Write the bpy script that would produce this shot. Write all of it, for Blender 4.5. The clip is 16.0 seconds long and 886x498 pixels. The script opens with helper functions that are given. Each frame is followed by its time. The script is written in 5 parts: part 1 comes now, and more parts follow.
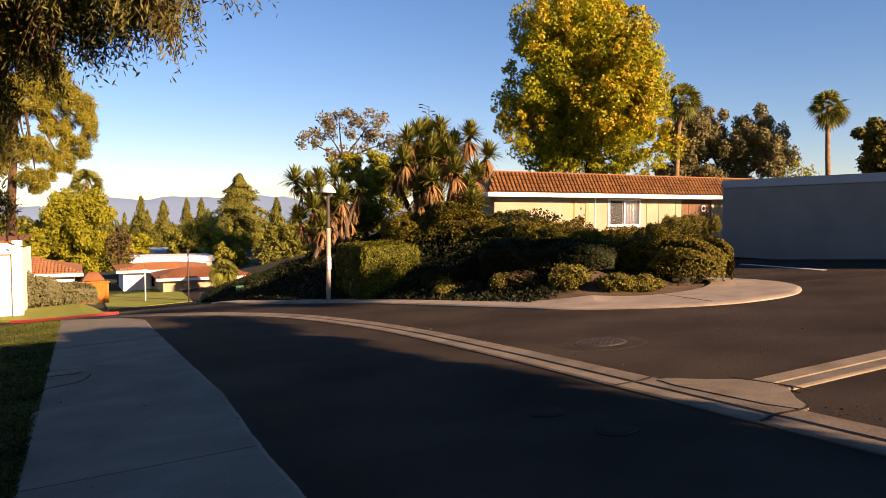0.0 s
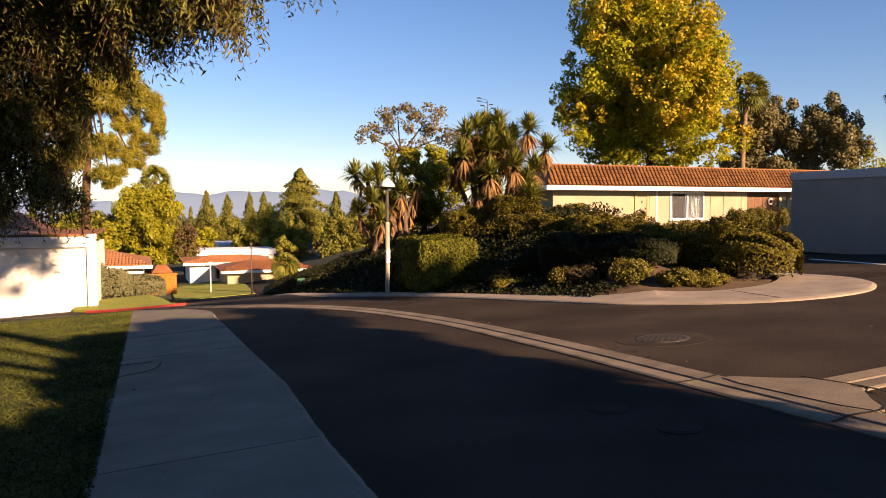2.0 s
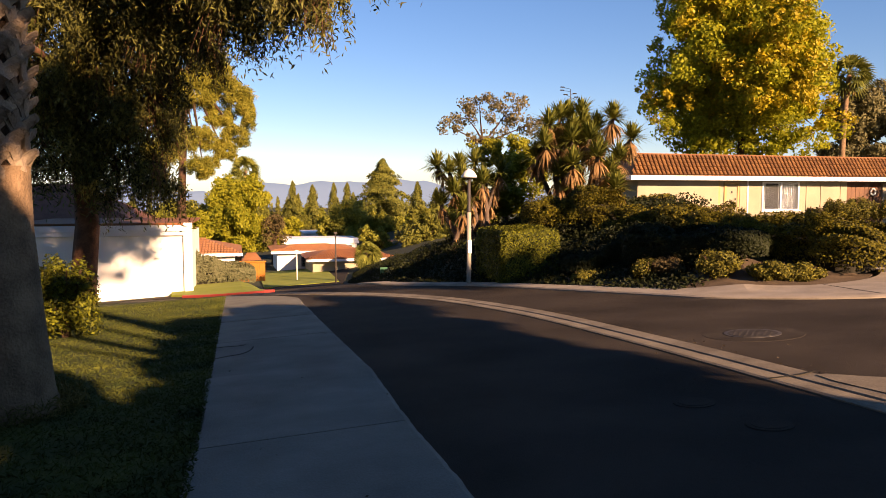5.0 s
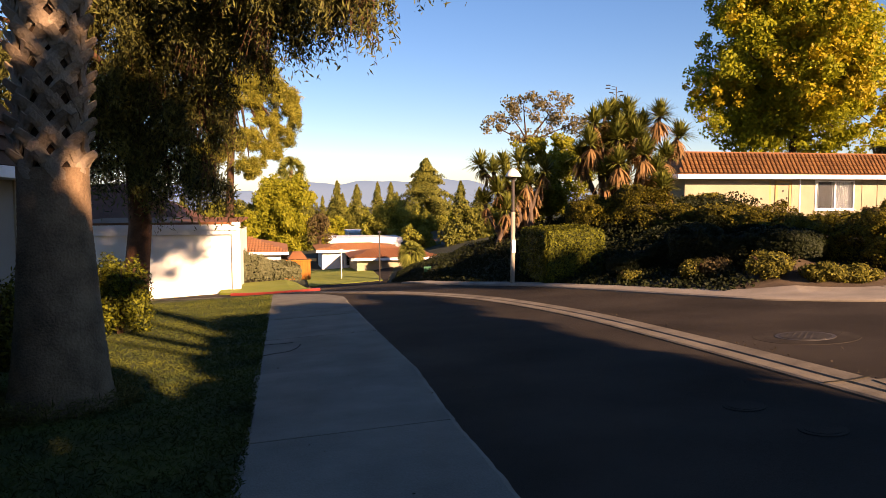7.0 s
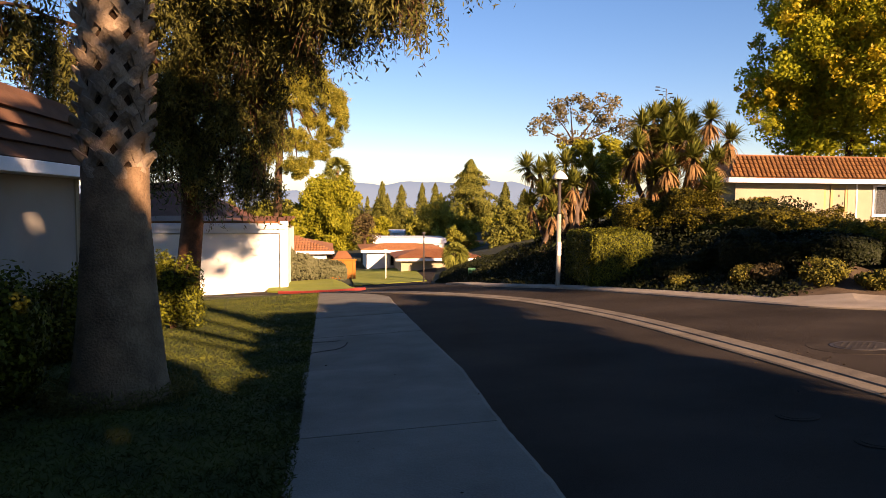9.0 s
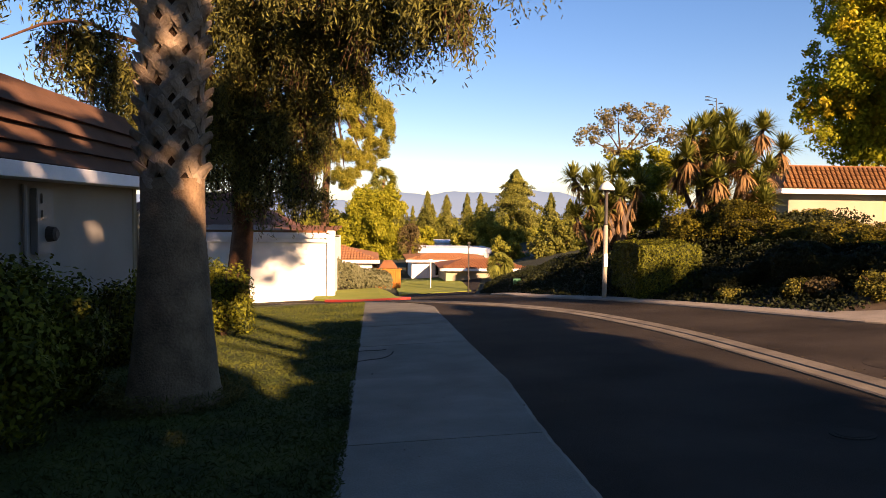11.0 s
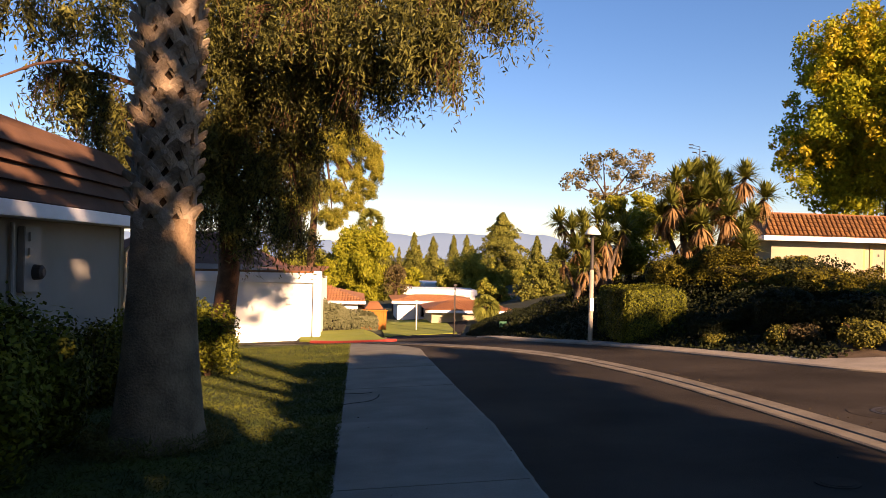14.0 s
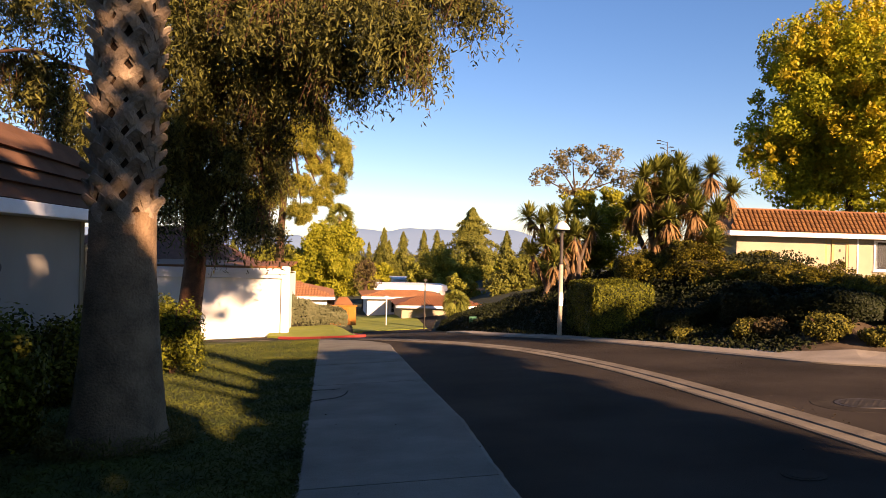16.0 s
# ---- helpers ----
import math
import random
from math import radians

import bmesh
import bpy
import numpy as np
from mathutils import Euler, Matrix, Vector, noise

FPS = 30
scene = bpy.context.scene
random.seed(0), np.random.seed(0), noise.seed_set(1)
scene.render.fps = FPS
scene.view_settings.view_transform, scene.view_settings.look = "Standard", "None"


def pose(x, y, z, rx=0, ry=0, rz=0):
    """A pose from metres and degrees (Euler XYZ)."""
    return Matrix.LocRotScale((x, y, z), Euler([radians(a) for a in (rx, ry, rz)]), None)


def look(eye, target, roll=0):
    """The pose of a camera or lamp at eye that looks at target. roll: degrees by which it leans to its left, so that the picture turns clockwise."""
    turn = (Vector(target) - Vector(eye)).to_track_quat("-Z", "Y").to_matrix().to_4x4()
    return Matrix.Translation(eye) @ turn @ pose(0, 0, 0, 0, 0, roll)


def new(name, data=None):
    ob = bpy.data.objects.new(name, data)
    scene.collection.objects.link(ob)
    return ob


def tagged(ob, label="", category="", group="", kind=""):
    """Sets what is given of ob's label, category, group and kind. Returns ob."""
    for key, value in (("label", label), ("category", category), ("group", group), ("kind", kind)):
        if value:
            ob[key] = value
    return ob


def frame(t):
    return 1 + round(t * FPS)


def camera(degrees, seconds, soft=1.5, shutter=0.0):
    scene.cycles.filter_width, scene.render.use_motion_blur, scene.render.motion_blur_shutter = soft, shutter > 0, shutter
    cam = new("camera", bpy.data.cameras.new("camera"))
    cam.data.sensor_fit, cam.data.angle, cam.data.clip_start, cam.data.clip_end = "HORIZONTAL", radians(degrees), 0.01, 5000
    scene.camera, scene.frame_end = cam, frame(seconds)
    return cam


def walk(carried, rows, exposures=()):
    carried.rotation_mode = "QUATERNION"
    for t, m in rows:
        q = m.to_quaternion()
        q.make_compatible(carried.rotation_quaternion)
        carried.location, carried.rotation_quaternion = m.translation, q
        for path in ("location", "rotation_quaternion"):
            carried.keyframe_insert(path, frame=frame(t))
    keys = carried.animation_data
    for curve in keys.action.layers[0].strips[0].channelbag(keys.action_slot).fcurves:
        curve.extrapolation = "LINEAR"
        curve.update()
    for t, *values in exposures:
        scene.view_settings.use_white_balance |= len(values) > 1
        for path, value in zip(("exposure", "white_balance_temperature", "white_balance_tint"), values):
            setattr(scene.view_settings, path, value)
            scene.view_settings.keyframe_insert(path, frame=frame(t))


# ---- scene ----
# The world's y axis runs along the sidewalk, x to its right; the first eye stands over the origin.
cam = camera(62.8, 16.0, soft=0.85)
EYE, TILT, TURN = 1.6, -2.72, -26.8
ROWS = [
    (0, -0, 0, 0, 0, -0, -0),
    (0.5, -0.011, -0.008, 0.001, 1.1, 0.09, 0.08),
    (1, -0.02, -0.014, 0.005, 1.98, 0.1, 0.31),
    (1.5, -0.035, -0.031, 0.004, 3.26, 0.03, 0.36),
    (2, -0.026, -0.003, 0.008, 4.52, -0.51, -0.1),
    (2.5, -0.039, -0.02, 0.009, 5.67, -0.82, -0.31),
    (3, -0.06, -0.035, 0.012, 6.83, -0.83, -0.17),
    (3.5, -0.077, -0.063, 0.017, 8.15, -0.93, -0.31),
    (4, -0.082, -0.076, 0.015, 9.31, -1.23, -0.35),
    (6.5, -0.106, -0.072, 0.022, 13.08, -1.29, -0.57),
    (7, -0.116, -0.093, 0.024, 14.22, -1.41, -0.55),
    (7.5, -0.121, -0.099, 0.02, 15.1, -1.4, -0.84),
    (8, -0.145, -0.111, 0.027, 16.02, -1.48, -0.79),
    (8.5, -0.157, -0.113, 0.021, 16.86, -1.51, -1.15),
    (9, -0.173, -0.131, 0.031, 17.64, -1.37, -1.28),
    (11.5, -0.216, -0.191, 0.052, 21.46, -0.02, -1.67),
    (12, -0.232, -0.203, 0.074, 21.38, 1.24, -1.6),
    (12.5, -0.23, -0.239, 0.07, 20.86, 2.21, -1.59),
    (13, -0.236, -0.242, 0.065, 20.26, 2.57, -2.15),
    (13.5, -0.234, -0.235, 0.072, 20.53, 2.6, -2.03),
    (14, -0.238, -0.25, 0.073, 20.19, 2.62, -2.39),
    (14.5, -0.246, -0.258, 0.082, 20.31, 2.69, -2.44),
    (15, -0.246, -0.212, 0.066, 20.04, 2.8, -2.56),
    (15.5, -0.228, -0.172, 0.058, 19.18, 2.68, -2.08),
    (16, -0.209, -0.155, 0.06, 17.83, 2.35, -2.26),
]
walk(cam, [(t, Matrix.Translation((x, y, EYE + z)) @ pose(0, 0, 0, TILT, 0, TURN) @ pose(0, 0, 0, pitch, 0, yaw) @ pose(0, 0, 0, 90, roll, 0)) for t, x, y, z, yaw, pitch, roll in ROWS],
     exposures=[(0.0, 1.64, 7600, 34), (4.0, 1.66, 7600, 34), (9.0, 1.70, 7600, 34), (12.0, 1.76, 7600, 34), (16.0, 1.76, 7600, 34)])

# ---- light ----
SUN_AZ, SUN_EL = 157.0, 18.5   # the sun's bearing clockwise from +y, and its height
world = bpy.data.worlds.new("sky")
scene.world = world
world.use_nodes = True
wn = world.node_tree
sky = wn.nodes.new("ShaderNodeTexSky")
sky.sky_type = "NISHITA"
sky.sun_disc = False
sky.sun_elevation, sky.sun_rotation = radians(SUN_EL), radians(SUN_AZ)
sky.air_density, sky.dust_density, sky.ozone_density = 1.0, 0.04, 4.2
wn.nodes["Background"].inputs["Strength"].default_value = 0.052
deep = wn.nodes.new("ShaderNodeHueSaturation")
deep.inputs["Saturation"].default_value = 1.16
wn.links.new(sky.outputs[0], deep.inputs["Color"])
wn.links.new(deep.outputs[0], wn.nodes["Background"].inputs[0])
sun_data = bpy.data.lights.new("sun", "SUN")
sun_data.energy, sun_data.angle, sun_data.color = 5.0, radians(0.6), (1.0, 0.78, 0.50)
sun = new("sun", sun_data)
sv = Vector((math.sin(radians(SUN_AZ)) * math.cos(radians(SUN_EL)), math.cos(radians(SUN_AZ)) * math.cos(radians(SUN_EL)), math.sin(radians(SUN_EL))))
sun.matrix_world = look(sv * 60, (0, 0, 0))

# ---- materials ----
def mat(name, c1, c2, scale=3.0, rough=0.8, bump=0.2, fine=60.0, metal=0.0, island=0.0, through_light=0.0, spec=0.3, coarse_amount=1.0, per_object=0.0, centre=0.75):
    """Two-scale noise between two colours with fine relief; island: how far single pieces differ."""
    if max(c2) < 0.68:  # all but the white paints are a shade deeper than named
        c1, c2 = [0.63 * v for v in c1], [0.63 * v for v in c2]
    m = bpy.data.materials.new(name)
    m.use_nodes = True
    nt = m.node_tree
    n, l = nt.nodes, nt.links
    b = n["Principled BSDF"]
    b.inputs["Roughness"].default_value, b.inputs["Metallic"].default_value = rough, metal
    b.inputs["Specular IOR Level"].default_value = spec
    tc = n.new("ShaderNodeTexCoord")
    big, small = n.new("ShaderNodeTexNoise"), n.new("ShaderNodeTexNoise")
    big.inputs["Scale"].default_value, small.inputs["Scale"].default_value = scale, fine
    big.inputs["Detail"].default_value, small.inputs["Detail"].default_value = 5.0, 3.0
    for k in (big, small):
        l.new(tc.outputs["Object"], k.inputs["Vector"])
    add = n.new("ShaderNodeMath")
    add.operation = "MULTIPLY_ADD"
    l.new(small.outputs[0], add.inputs[0])
    add.inputs[1].default_value = 0.5
    l.new(big.outputs[0], add.inputs[2])
    ramp = n.new("ShaderNodeMapRange")
    l.new(add.outputs[0], ramp.inputs["Value"])
    ramp.inputs["From Min"].default_value, ramp.inputs["From Max"].default_value = centre - 0.25 * coarse_amount, centre + 0.25 * coarse_amount
    fac = ramp.outputs[0]
    if island or per_object:
        src = n.new("ShaderNodeNewGeometry").outputs["Random Per Island"] if island else n.new("ShaderNodeObjectInfo").outputs["Random"]
        mx = n.new("ShaderNodeMix")
        mx.inputs[0].default_value = island or per_object
        l.new(fac, mx.inputs[2])
        l.new(src, mx.inputs[3])
        fac = mx.outputs[0]
    mixc = n.new("ShaderNodeMix")
    mixc.data_type = "RGBA"
    mixc.inputs[6].default_value, mixc.inputs[7].default_value = (*c1, 1), (*c2, 1)
    l.new(fac, mixc.inputs[0])
    l.new(mixc.outputs[2], b.inputs["Base Color"])
    if bump:
        bp = n.new("ShaderNodeBump")
        bp.inputs["Strength"].default_value, bp.inputs["Distance"].default_value = bump, 0.02
        l.new(small.outputs[0], bp.inputs["Height"])
        l.new(bp.outputs[0], b.inputs["Normal"])
    if through_light:
        tr = n.new("ShaderNodeBsdfTranslucent")
        l.new(mixc.outputs[2], tr.inputs[0])
        ms = n.new("ShaderNodeMixShader")
        ms.inputs[0].default_value = through_light
        l.new(b.outputs[0], ms.inputs[1])
        l.new(tr.outputs[0], ms.inputs[2])
        l.new(ms.outputs[0], n["Material Output"].inputs[0])
    return m

ASPHALT = mat("asphalt", (0.036, 0.029, 0.022), (0.100, 0.079, 0.060), 0.6, 0.9, 0.5, 110, spec=0.06)
CURB = mat("curb_concrete", (0.34, 0.28, 0.21), (0.52, 0.44, 0.34), 2.0, 0.9, 0.25, 60)
RED_PAINT = mat("red_curb_paint", (0.45, 0.04, 0.03), (0.55, 0.09, 0.06), 4, 0.6, 0.1, 50)
# near lawn's grass, darkened so that its shade is in the colour
SHADED_GRASS = mat("grass", (0.03, 0.05, 0.006), (0.13, 0.14, 0.016), 1.5, 0.95, 0.5, 120)
SOIL = mat("soil", (0.08, 0.052, 0.030), (0.19, 0.13, 0.080), 2.0, 0.95, 0.6, 40)
STUCCO = mat("cream_stucco", (0.42, 0.36, 0.25), (0.52, 0.45, 0.31), 1.0, 0.95, 0.3, 120)
STUCCO_GREY = mat("grey_stucco", (0.36, 0.325, 0.275), (0.46, 0.42, 0.36), 0.8, 0.95, 0.3, 120)
STUCCO_WHITE = mat("white_stucco", (0.72, 0.70, 0.64), (0.80, 0.78, 0.72), 1.0, 0.95, 0.3, 120)
WHITE = mat("white_paint", (0.70, 0.70, 0.70), (0.80, 0.80, 0.80), 2.0, 0.5, 0.05, 40)
TILE = mat("clay_tile", (0.25, 0.085, 0.03), (0.42, 0.18, 0.07), 1.5, 0.75, 0.2, 50, per_object=0.4)
SHINGLE = mat("brown_roofing", (0.14, 0.065, 0.036), (0.25, 0.12, 0.066), 1.5, 0.85, 0.4, 60)
BARK = mat("bark", (0.05, 0.028, 0.016), (0.16, 0.085, 0.045), 3.0, 0.95, 0.9, 25)
PALM_BARK = mat("palm_bark", (0.17, 0.105, 0.055), (0.42, 0.265, 0.145), 4.0, 0.95, 0.9, 40)
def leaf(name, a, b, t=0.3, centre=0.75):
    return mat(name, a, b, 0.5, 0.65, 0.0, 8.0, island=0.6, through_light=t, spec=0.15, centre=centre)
# hedge leaves mostly near black, some gold: shade and sun painted in
L_HEDGE = leaf("hedge_leaf_sun_shade", (0.005, 0.009, 0.002), (0.38, 0.31, 0.02), 0.02, 1.0)
L_YELLOW = mat("yellow_leaf", (0.42, 0.35, 0.014), (0.67, 0.47, 0.012), 0.3, 0.6, 0.0, 3.0, island=0.5, through_light=0.25)
L_GREY = leaf("grey_green_leaf", (0.10, 0.095, 0.035), (0.30, 0.26, 0.11), 0.1)
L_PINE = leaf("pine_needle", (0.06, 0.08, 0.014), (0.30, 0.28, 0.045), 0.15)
# near-black leaves put the crown's inner shade into its colour
L_PEPPER = leaf("willowy_leaf_inner_shade", (0.006, 0.010, 0.003), (0.29, 0.27, 0.055), 0.05, 0.95)
L_YGREEN = leaf("yellow_green_leaf", (0.19, 0.22, 0.014), (0.50, 0.45, 0.035))
L_BARE = leaf("sparse_leaf", (0.13, 0.11, 0.04), (0.34, 0.27, 0.12))
L_YUCCA = leaf("sword_leaf", (0.06, 0.085, 0.014), (0.36, 0.35, 0.06), 0.12)
DRY = leaf("dry_leaf", (0.28, 0.15, 0.06), (0.56, 0.33, 0.14), 0.2)
METAL = mat("grey_metal", (0.30, 0.29, 0.27), (0.40, 0.38, 0.35), 3, 0.5, 0.1, 50)
DARK_METAL = mat("dark_iron", (0.05, 0.045, 0.04), (0.11, 0.09, 0.075), 5, 0.6, 0.3, 60)
ORANGE = mat("orange_fence_wood", (0.50, 0.17, 0.02), (0.65, 0.24, 0.035), 3, 0.8, 0.2, 40)
GLASS = mat("window_glass", (0.03, 0.035, 0.04), (0.05, 0.055, 0.06), 1, 0.05, 0.0, 1, spec=0.8)

# ---- helpers of this scene ----
def mesh(name, verts, faces, material=None, smooth=False):
    me = bpy.data.meshes.new(name)
    me.from_pydata([tuple(v) for v in verts], [], [tuple(f) for f in faces])
    me.update()
    if material:
        me.materials.append(material)
    if smooth:
        me.polygons.foreach_set("use_smooth", np.ones(len(me.polygons), dtype=bool))
    return me

def part(name, bm, material, parent=None, label=""):
    """A bmesh or a mesh as one mesh object, under its thing or part."""
    if isinstance(bm, bmesh.types.BMesh):
        me = bpy.data.meshes.new(name)
        bm.to_mesh(me)
        bm.free()
        me.materials.append(material)
    else:
        me = bm
        if material and not me.materials:
            me.materials.append(material)
    ob = new(name, me)
    if parent:
        ob.parent = parent
    if label:
        tagged(ob, label)
    return ob

def box(x0, x1, y0, y1, z0, z1, bevel=0.0, bm=None):
    bm = bm or bmesh.new()
    r = bmesh.ops.create_cube(bm, size=1.0)
    for v in r["verts"]:
        v.co = Vector((x0 + (v.co.x + 0.5) * (x1 - x0), y0 + (v.co.y + 0.5) * (y1 - y0), z0 + (v.co.z + 0.5) * (z1 - z0)))
    if bevel:
        bmesh.ops.bevel(bm, geom=list({e for v in r["verts"] for e in v.link_edges}), offset=bevel, segments=2, affect="EDGES")
    return bm

def tube(points, radii, sides=10, jag=0.0, rng=random):
    """A tapered tube along points."""
    verts, faces = [], []
    pts = [Vector(p) for p in points]
    for i, (p, r) in enumerate(zip(pts, radii)):
        d = (pts[min(i + 1, len(pts) - 1)] - pts[max(i - 1, 0)]).normalized()
        a = d.cross(Vector((0.3, 1, 0.1))).normalized()
        b = d.cross(a)
        for k in range(sides):
            q = 2 * math.pi * k / sides
            rr = r * (1 + jag * (rng.random() - 0.5))
            verts.append(p + (a * math.cos(q) + b * math.sin(q)) * rr)
    n = len(pts)
    for i in range(n - 1):
        for k in range(sides):
            k2 = (k + 1) % sides
            faces.append((i * sides + k, i * sides + k2, (i + 1) * sides + k2, (i + 1) * sides + k))
    faces.append(tuple(range(sides - 1, -1, -1)))
    faces.append(tuple((n - 1) * sides + k for k in range(sides)))
    return verts, faces

def join_mesh(name, pieces, material, smooth=False):
    verts, faces = [], []
    for v, f in pieces:
        o = len(verts)
        verts += list(v)
        faces += [tuple(i + o for i in q) for q in f]
    return mesh(name, verts, faces, material, smooth)

def leaves_mesh(name, centres, length, width, material, rng, droop=0.0, flat=0.0, facing=None, loose=0.8):
    """One small blade at every centre, turned at random, or, with facing, roughly turned outwards."""
    n = len(centres)
    c = np.asarray(centres, dtype=float)
    d = rng.normal(size=(n, 3))
    d[:, 2] = d[:, 2] * (1 - flat) - droop * 1.5
    d /= np.linalg.norm(d, axis=1)[:, None]
    if facing is None:
        s = np.cross(d, rng.normal(size=(n, 3)))
    else:
        s = np.cross(d, np.asarray(facing, dtype=float) + loose * rng.normal(size=(n, 3)) * 0.577)
        s /= np.linalg.norm(s, axis=1)[:, None] + 1e-9
        d = np.cross(s, np.asarray(facing, dtype=float) + loose * rng.normal(size=(n, 3)) * 0.577)
        d /= np.linalg.norm(d, axis=1)[:, None] + 1e-9
    s /= np.linalg.norm(s, axis=1)[:, None] + 1e-9
    ln = length * rng.uniform(0.6, 1.3, n)[:, None]
    wd = width * rng.uniform(0.6, 1.3, n)[:, None]
    v = np.empty((n, 4, 3))
    v[:, 0] = c - d * ln * 0.5
    v[:, 1] = c + s * wd * 0.5
    v[:, 2] = c + d * ln * 0.5
    v[:, 3] = c - s * wd * 0.5
    me = bpy.data.meshes.new(name)
    me.vertices.add(n * 4)
    me.vertices.foreach_set("co", v.ravel())
    me.loops.add(n * 4)
    me.loops.foreach_set("vertex_index", np.arange(n * 4, dtype=np.int32))
    me.polygons.add(n)
    me.polygons.foreach_set("loop_start", np.arange(0, n * 4, 4, dtype=np.int32))
    me.update(calc_edges=True)
    me.materials.append(material)
    return me

def in_clumps(rng, clumps, n, shell=0.55):
    """n points in ellipsoid clumps (x, y, z, rx, ry, rz), denser towards their skins, and the way out at each."""
    cl = np.asarray(clumps, dtype=float)
    w = cl[:, 3] * cl[:, 4] + cl[:, 4] * cl[:, 5] + cl[:, 3] * cl[:, 5]
    idx = rng.choice(len(cl), n, p=w / w.sum())
    d = rng.normal(size=(n, 3))
    d /= np.linalg.norm(d, axis=1)[:, None]
    r = (shell + (1 - shell) * rng.random(n)) ** 0.8 * (1 + 0.08 * rng.normal(size=n))
    return cl[idx, :3] + d * r[:, None] * cl[idx, 3:], d

SLAB = mat("sidewalk_concrete", (0.175, 0.160, 0.122), (0.36, 0.333, 0.262), 1.6, 0.9, 0.35, 70, per_object=0.25)
NEAR_BLACK = mat("near_black", (0.015, 0.014, 0.008), (0.04, 0.032, 0.018), 6, 0.95, 0.6, 40)
BROWN_DOOR = mat("brown_wood_door", (0.14, 0.06, 0.03), (0.24, 0.11, 0.05), 3, 0.6, 0.2, 30)
CURTAIN = mat("white_curtain", (0.55, 0.53, 0.50), (0.72, 0.70, 0.66), 8, 0.9, 0.1, 30)
BOOT = mat("palm_leaf_base", (0.22, 0.145, 0.088), (0.58, 0.43, 0.285), 5, 0.9, 0.8, 45, per_object=0.55)
BOOT_DARK = mat("palm_fibre", (0.04, 0.022, 0.012), (0.12, 0.062, 0.03), 6, 0.95, 0.8, 50)
# brighter copy of the grass with sunlight put into its colour
FAR_LAWN = mat("sun_tinted_lawn", (0.22, 0.27, 0.025), (0.36, 0.38, 0.05), 0.8, 0.95, 0.3, 30)
L_JUNIPER = leaf("juniper_leaf", (0.12, 0.13, 0.055), (0.24, 0.23, 0.12), 0.1)
# box and shrub leaves darkened towards black, so shade is in their colour
L_BOX = leaf("box_leaf_sun_shade", (0.010, 0.018, 0.003), (0.34, 0.34, 0.02), 0.02, 0.92)
L_SHRUB = leaf("shrub_leaf_sun_shade", (0.008, 0.013, 0.003), (0.36, 0.31, 0.04), 0.03, 0.92)
# near black throughout: the bank's shade is put into the colour
L_IVY = leaf("ivy_leaf_shaded", (0.006, 0.010, 0.002), (0.036, 0.043, 0.008), 0.02)
L_FAR = leaf("far_green_leaf", (0.15, 0.18, 0.02), (0.46, 0.42, 0.06), 0.25)
# lighter, golden copy of the pine needle: sunlight painted in
L_PINE_SUN = leaf("sun_tinted_pine_needle", (0.12, 0.14, 0.02), (0.54, 0.46, 0.06), 0.25)
L_ASH = leaf("ash_leaf", (0.20, 0.25, 0.018), (0.67, 0.61, 0.03), 0.42)
TUFT = leaf("dry_grass", (0.09, 0.075, 0.016), (0.26, 0.20, 0.05), 0.2)
L_BROWN = leaf("brown_twig_leaf", (0.10, 0.07, 0.03), (0.20, 0.15, 0.06), 0.2)
LITTER = leaf("litter_leaf", (0.05, 0.035, 0.02), (0.20, 0.15, 0.09), 0.0)
SIGN_GREEN = mat("green_sign", (0.02, 0.14, 0.06), (0.03, 0.17, 0.08), 3, 0.5, 0, 10)
POST_PAINT = mat("weathered_post", (0.36, 0.31, 0.23), (0.60, 0.53, 0.42), 3, 0.7, 0.3, 40)
LAMP_WHITE = mat("lamp_white", (0.62, 0.60, 0.54), (0.74, 0.72, 0.66), 6, 0.4, 0.05, 40)
# the air's haze over the hills is put in as a faint blue glow
hills = bpy.data.materials.new("haze_glow_hills")
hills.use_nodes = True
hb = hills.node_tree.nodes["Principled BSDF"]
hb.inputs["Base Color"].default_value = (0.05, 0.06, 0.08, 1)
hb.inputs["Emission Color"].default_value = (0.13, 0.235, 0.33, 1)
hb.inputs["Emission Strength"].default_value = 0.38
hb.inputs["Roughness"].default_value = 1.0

GUTTER = mat("gutter_concrete", (0.17, 0.135, 0.092), (0.36, 0.295, 0.205), 2.5, 0.9, 0.25, 45)
EARTH = mat("dry_grass_earth", (0.022, 0.030, 0.009), (0.055, 0.060, 0.018), 0.4, 0.95, 0.5, 30)

# ---- ground ----
def step(a, b, x):
    t = min(1.0, max(0.0, (x - a) / (b - a)))
    return t * t * (3 - 2 * t)

CURB_Y = [-60, 9.0, 9.46, 11.0, 12.4, 15.7, 18.1, 21.1, 24.0, 40.0, 60.0, 100.0]
CURB_X = [60, 10.6, 9.4, 8.2, 7.7, 6.7, 5.85, 4.1, 3.7, 5.2, 9.0, 16.0]
def curb_x(y):
    return float(np.interp(y, CURB_Y, CURB_X))

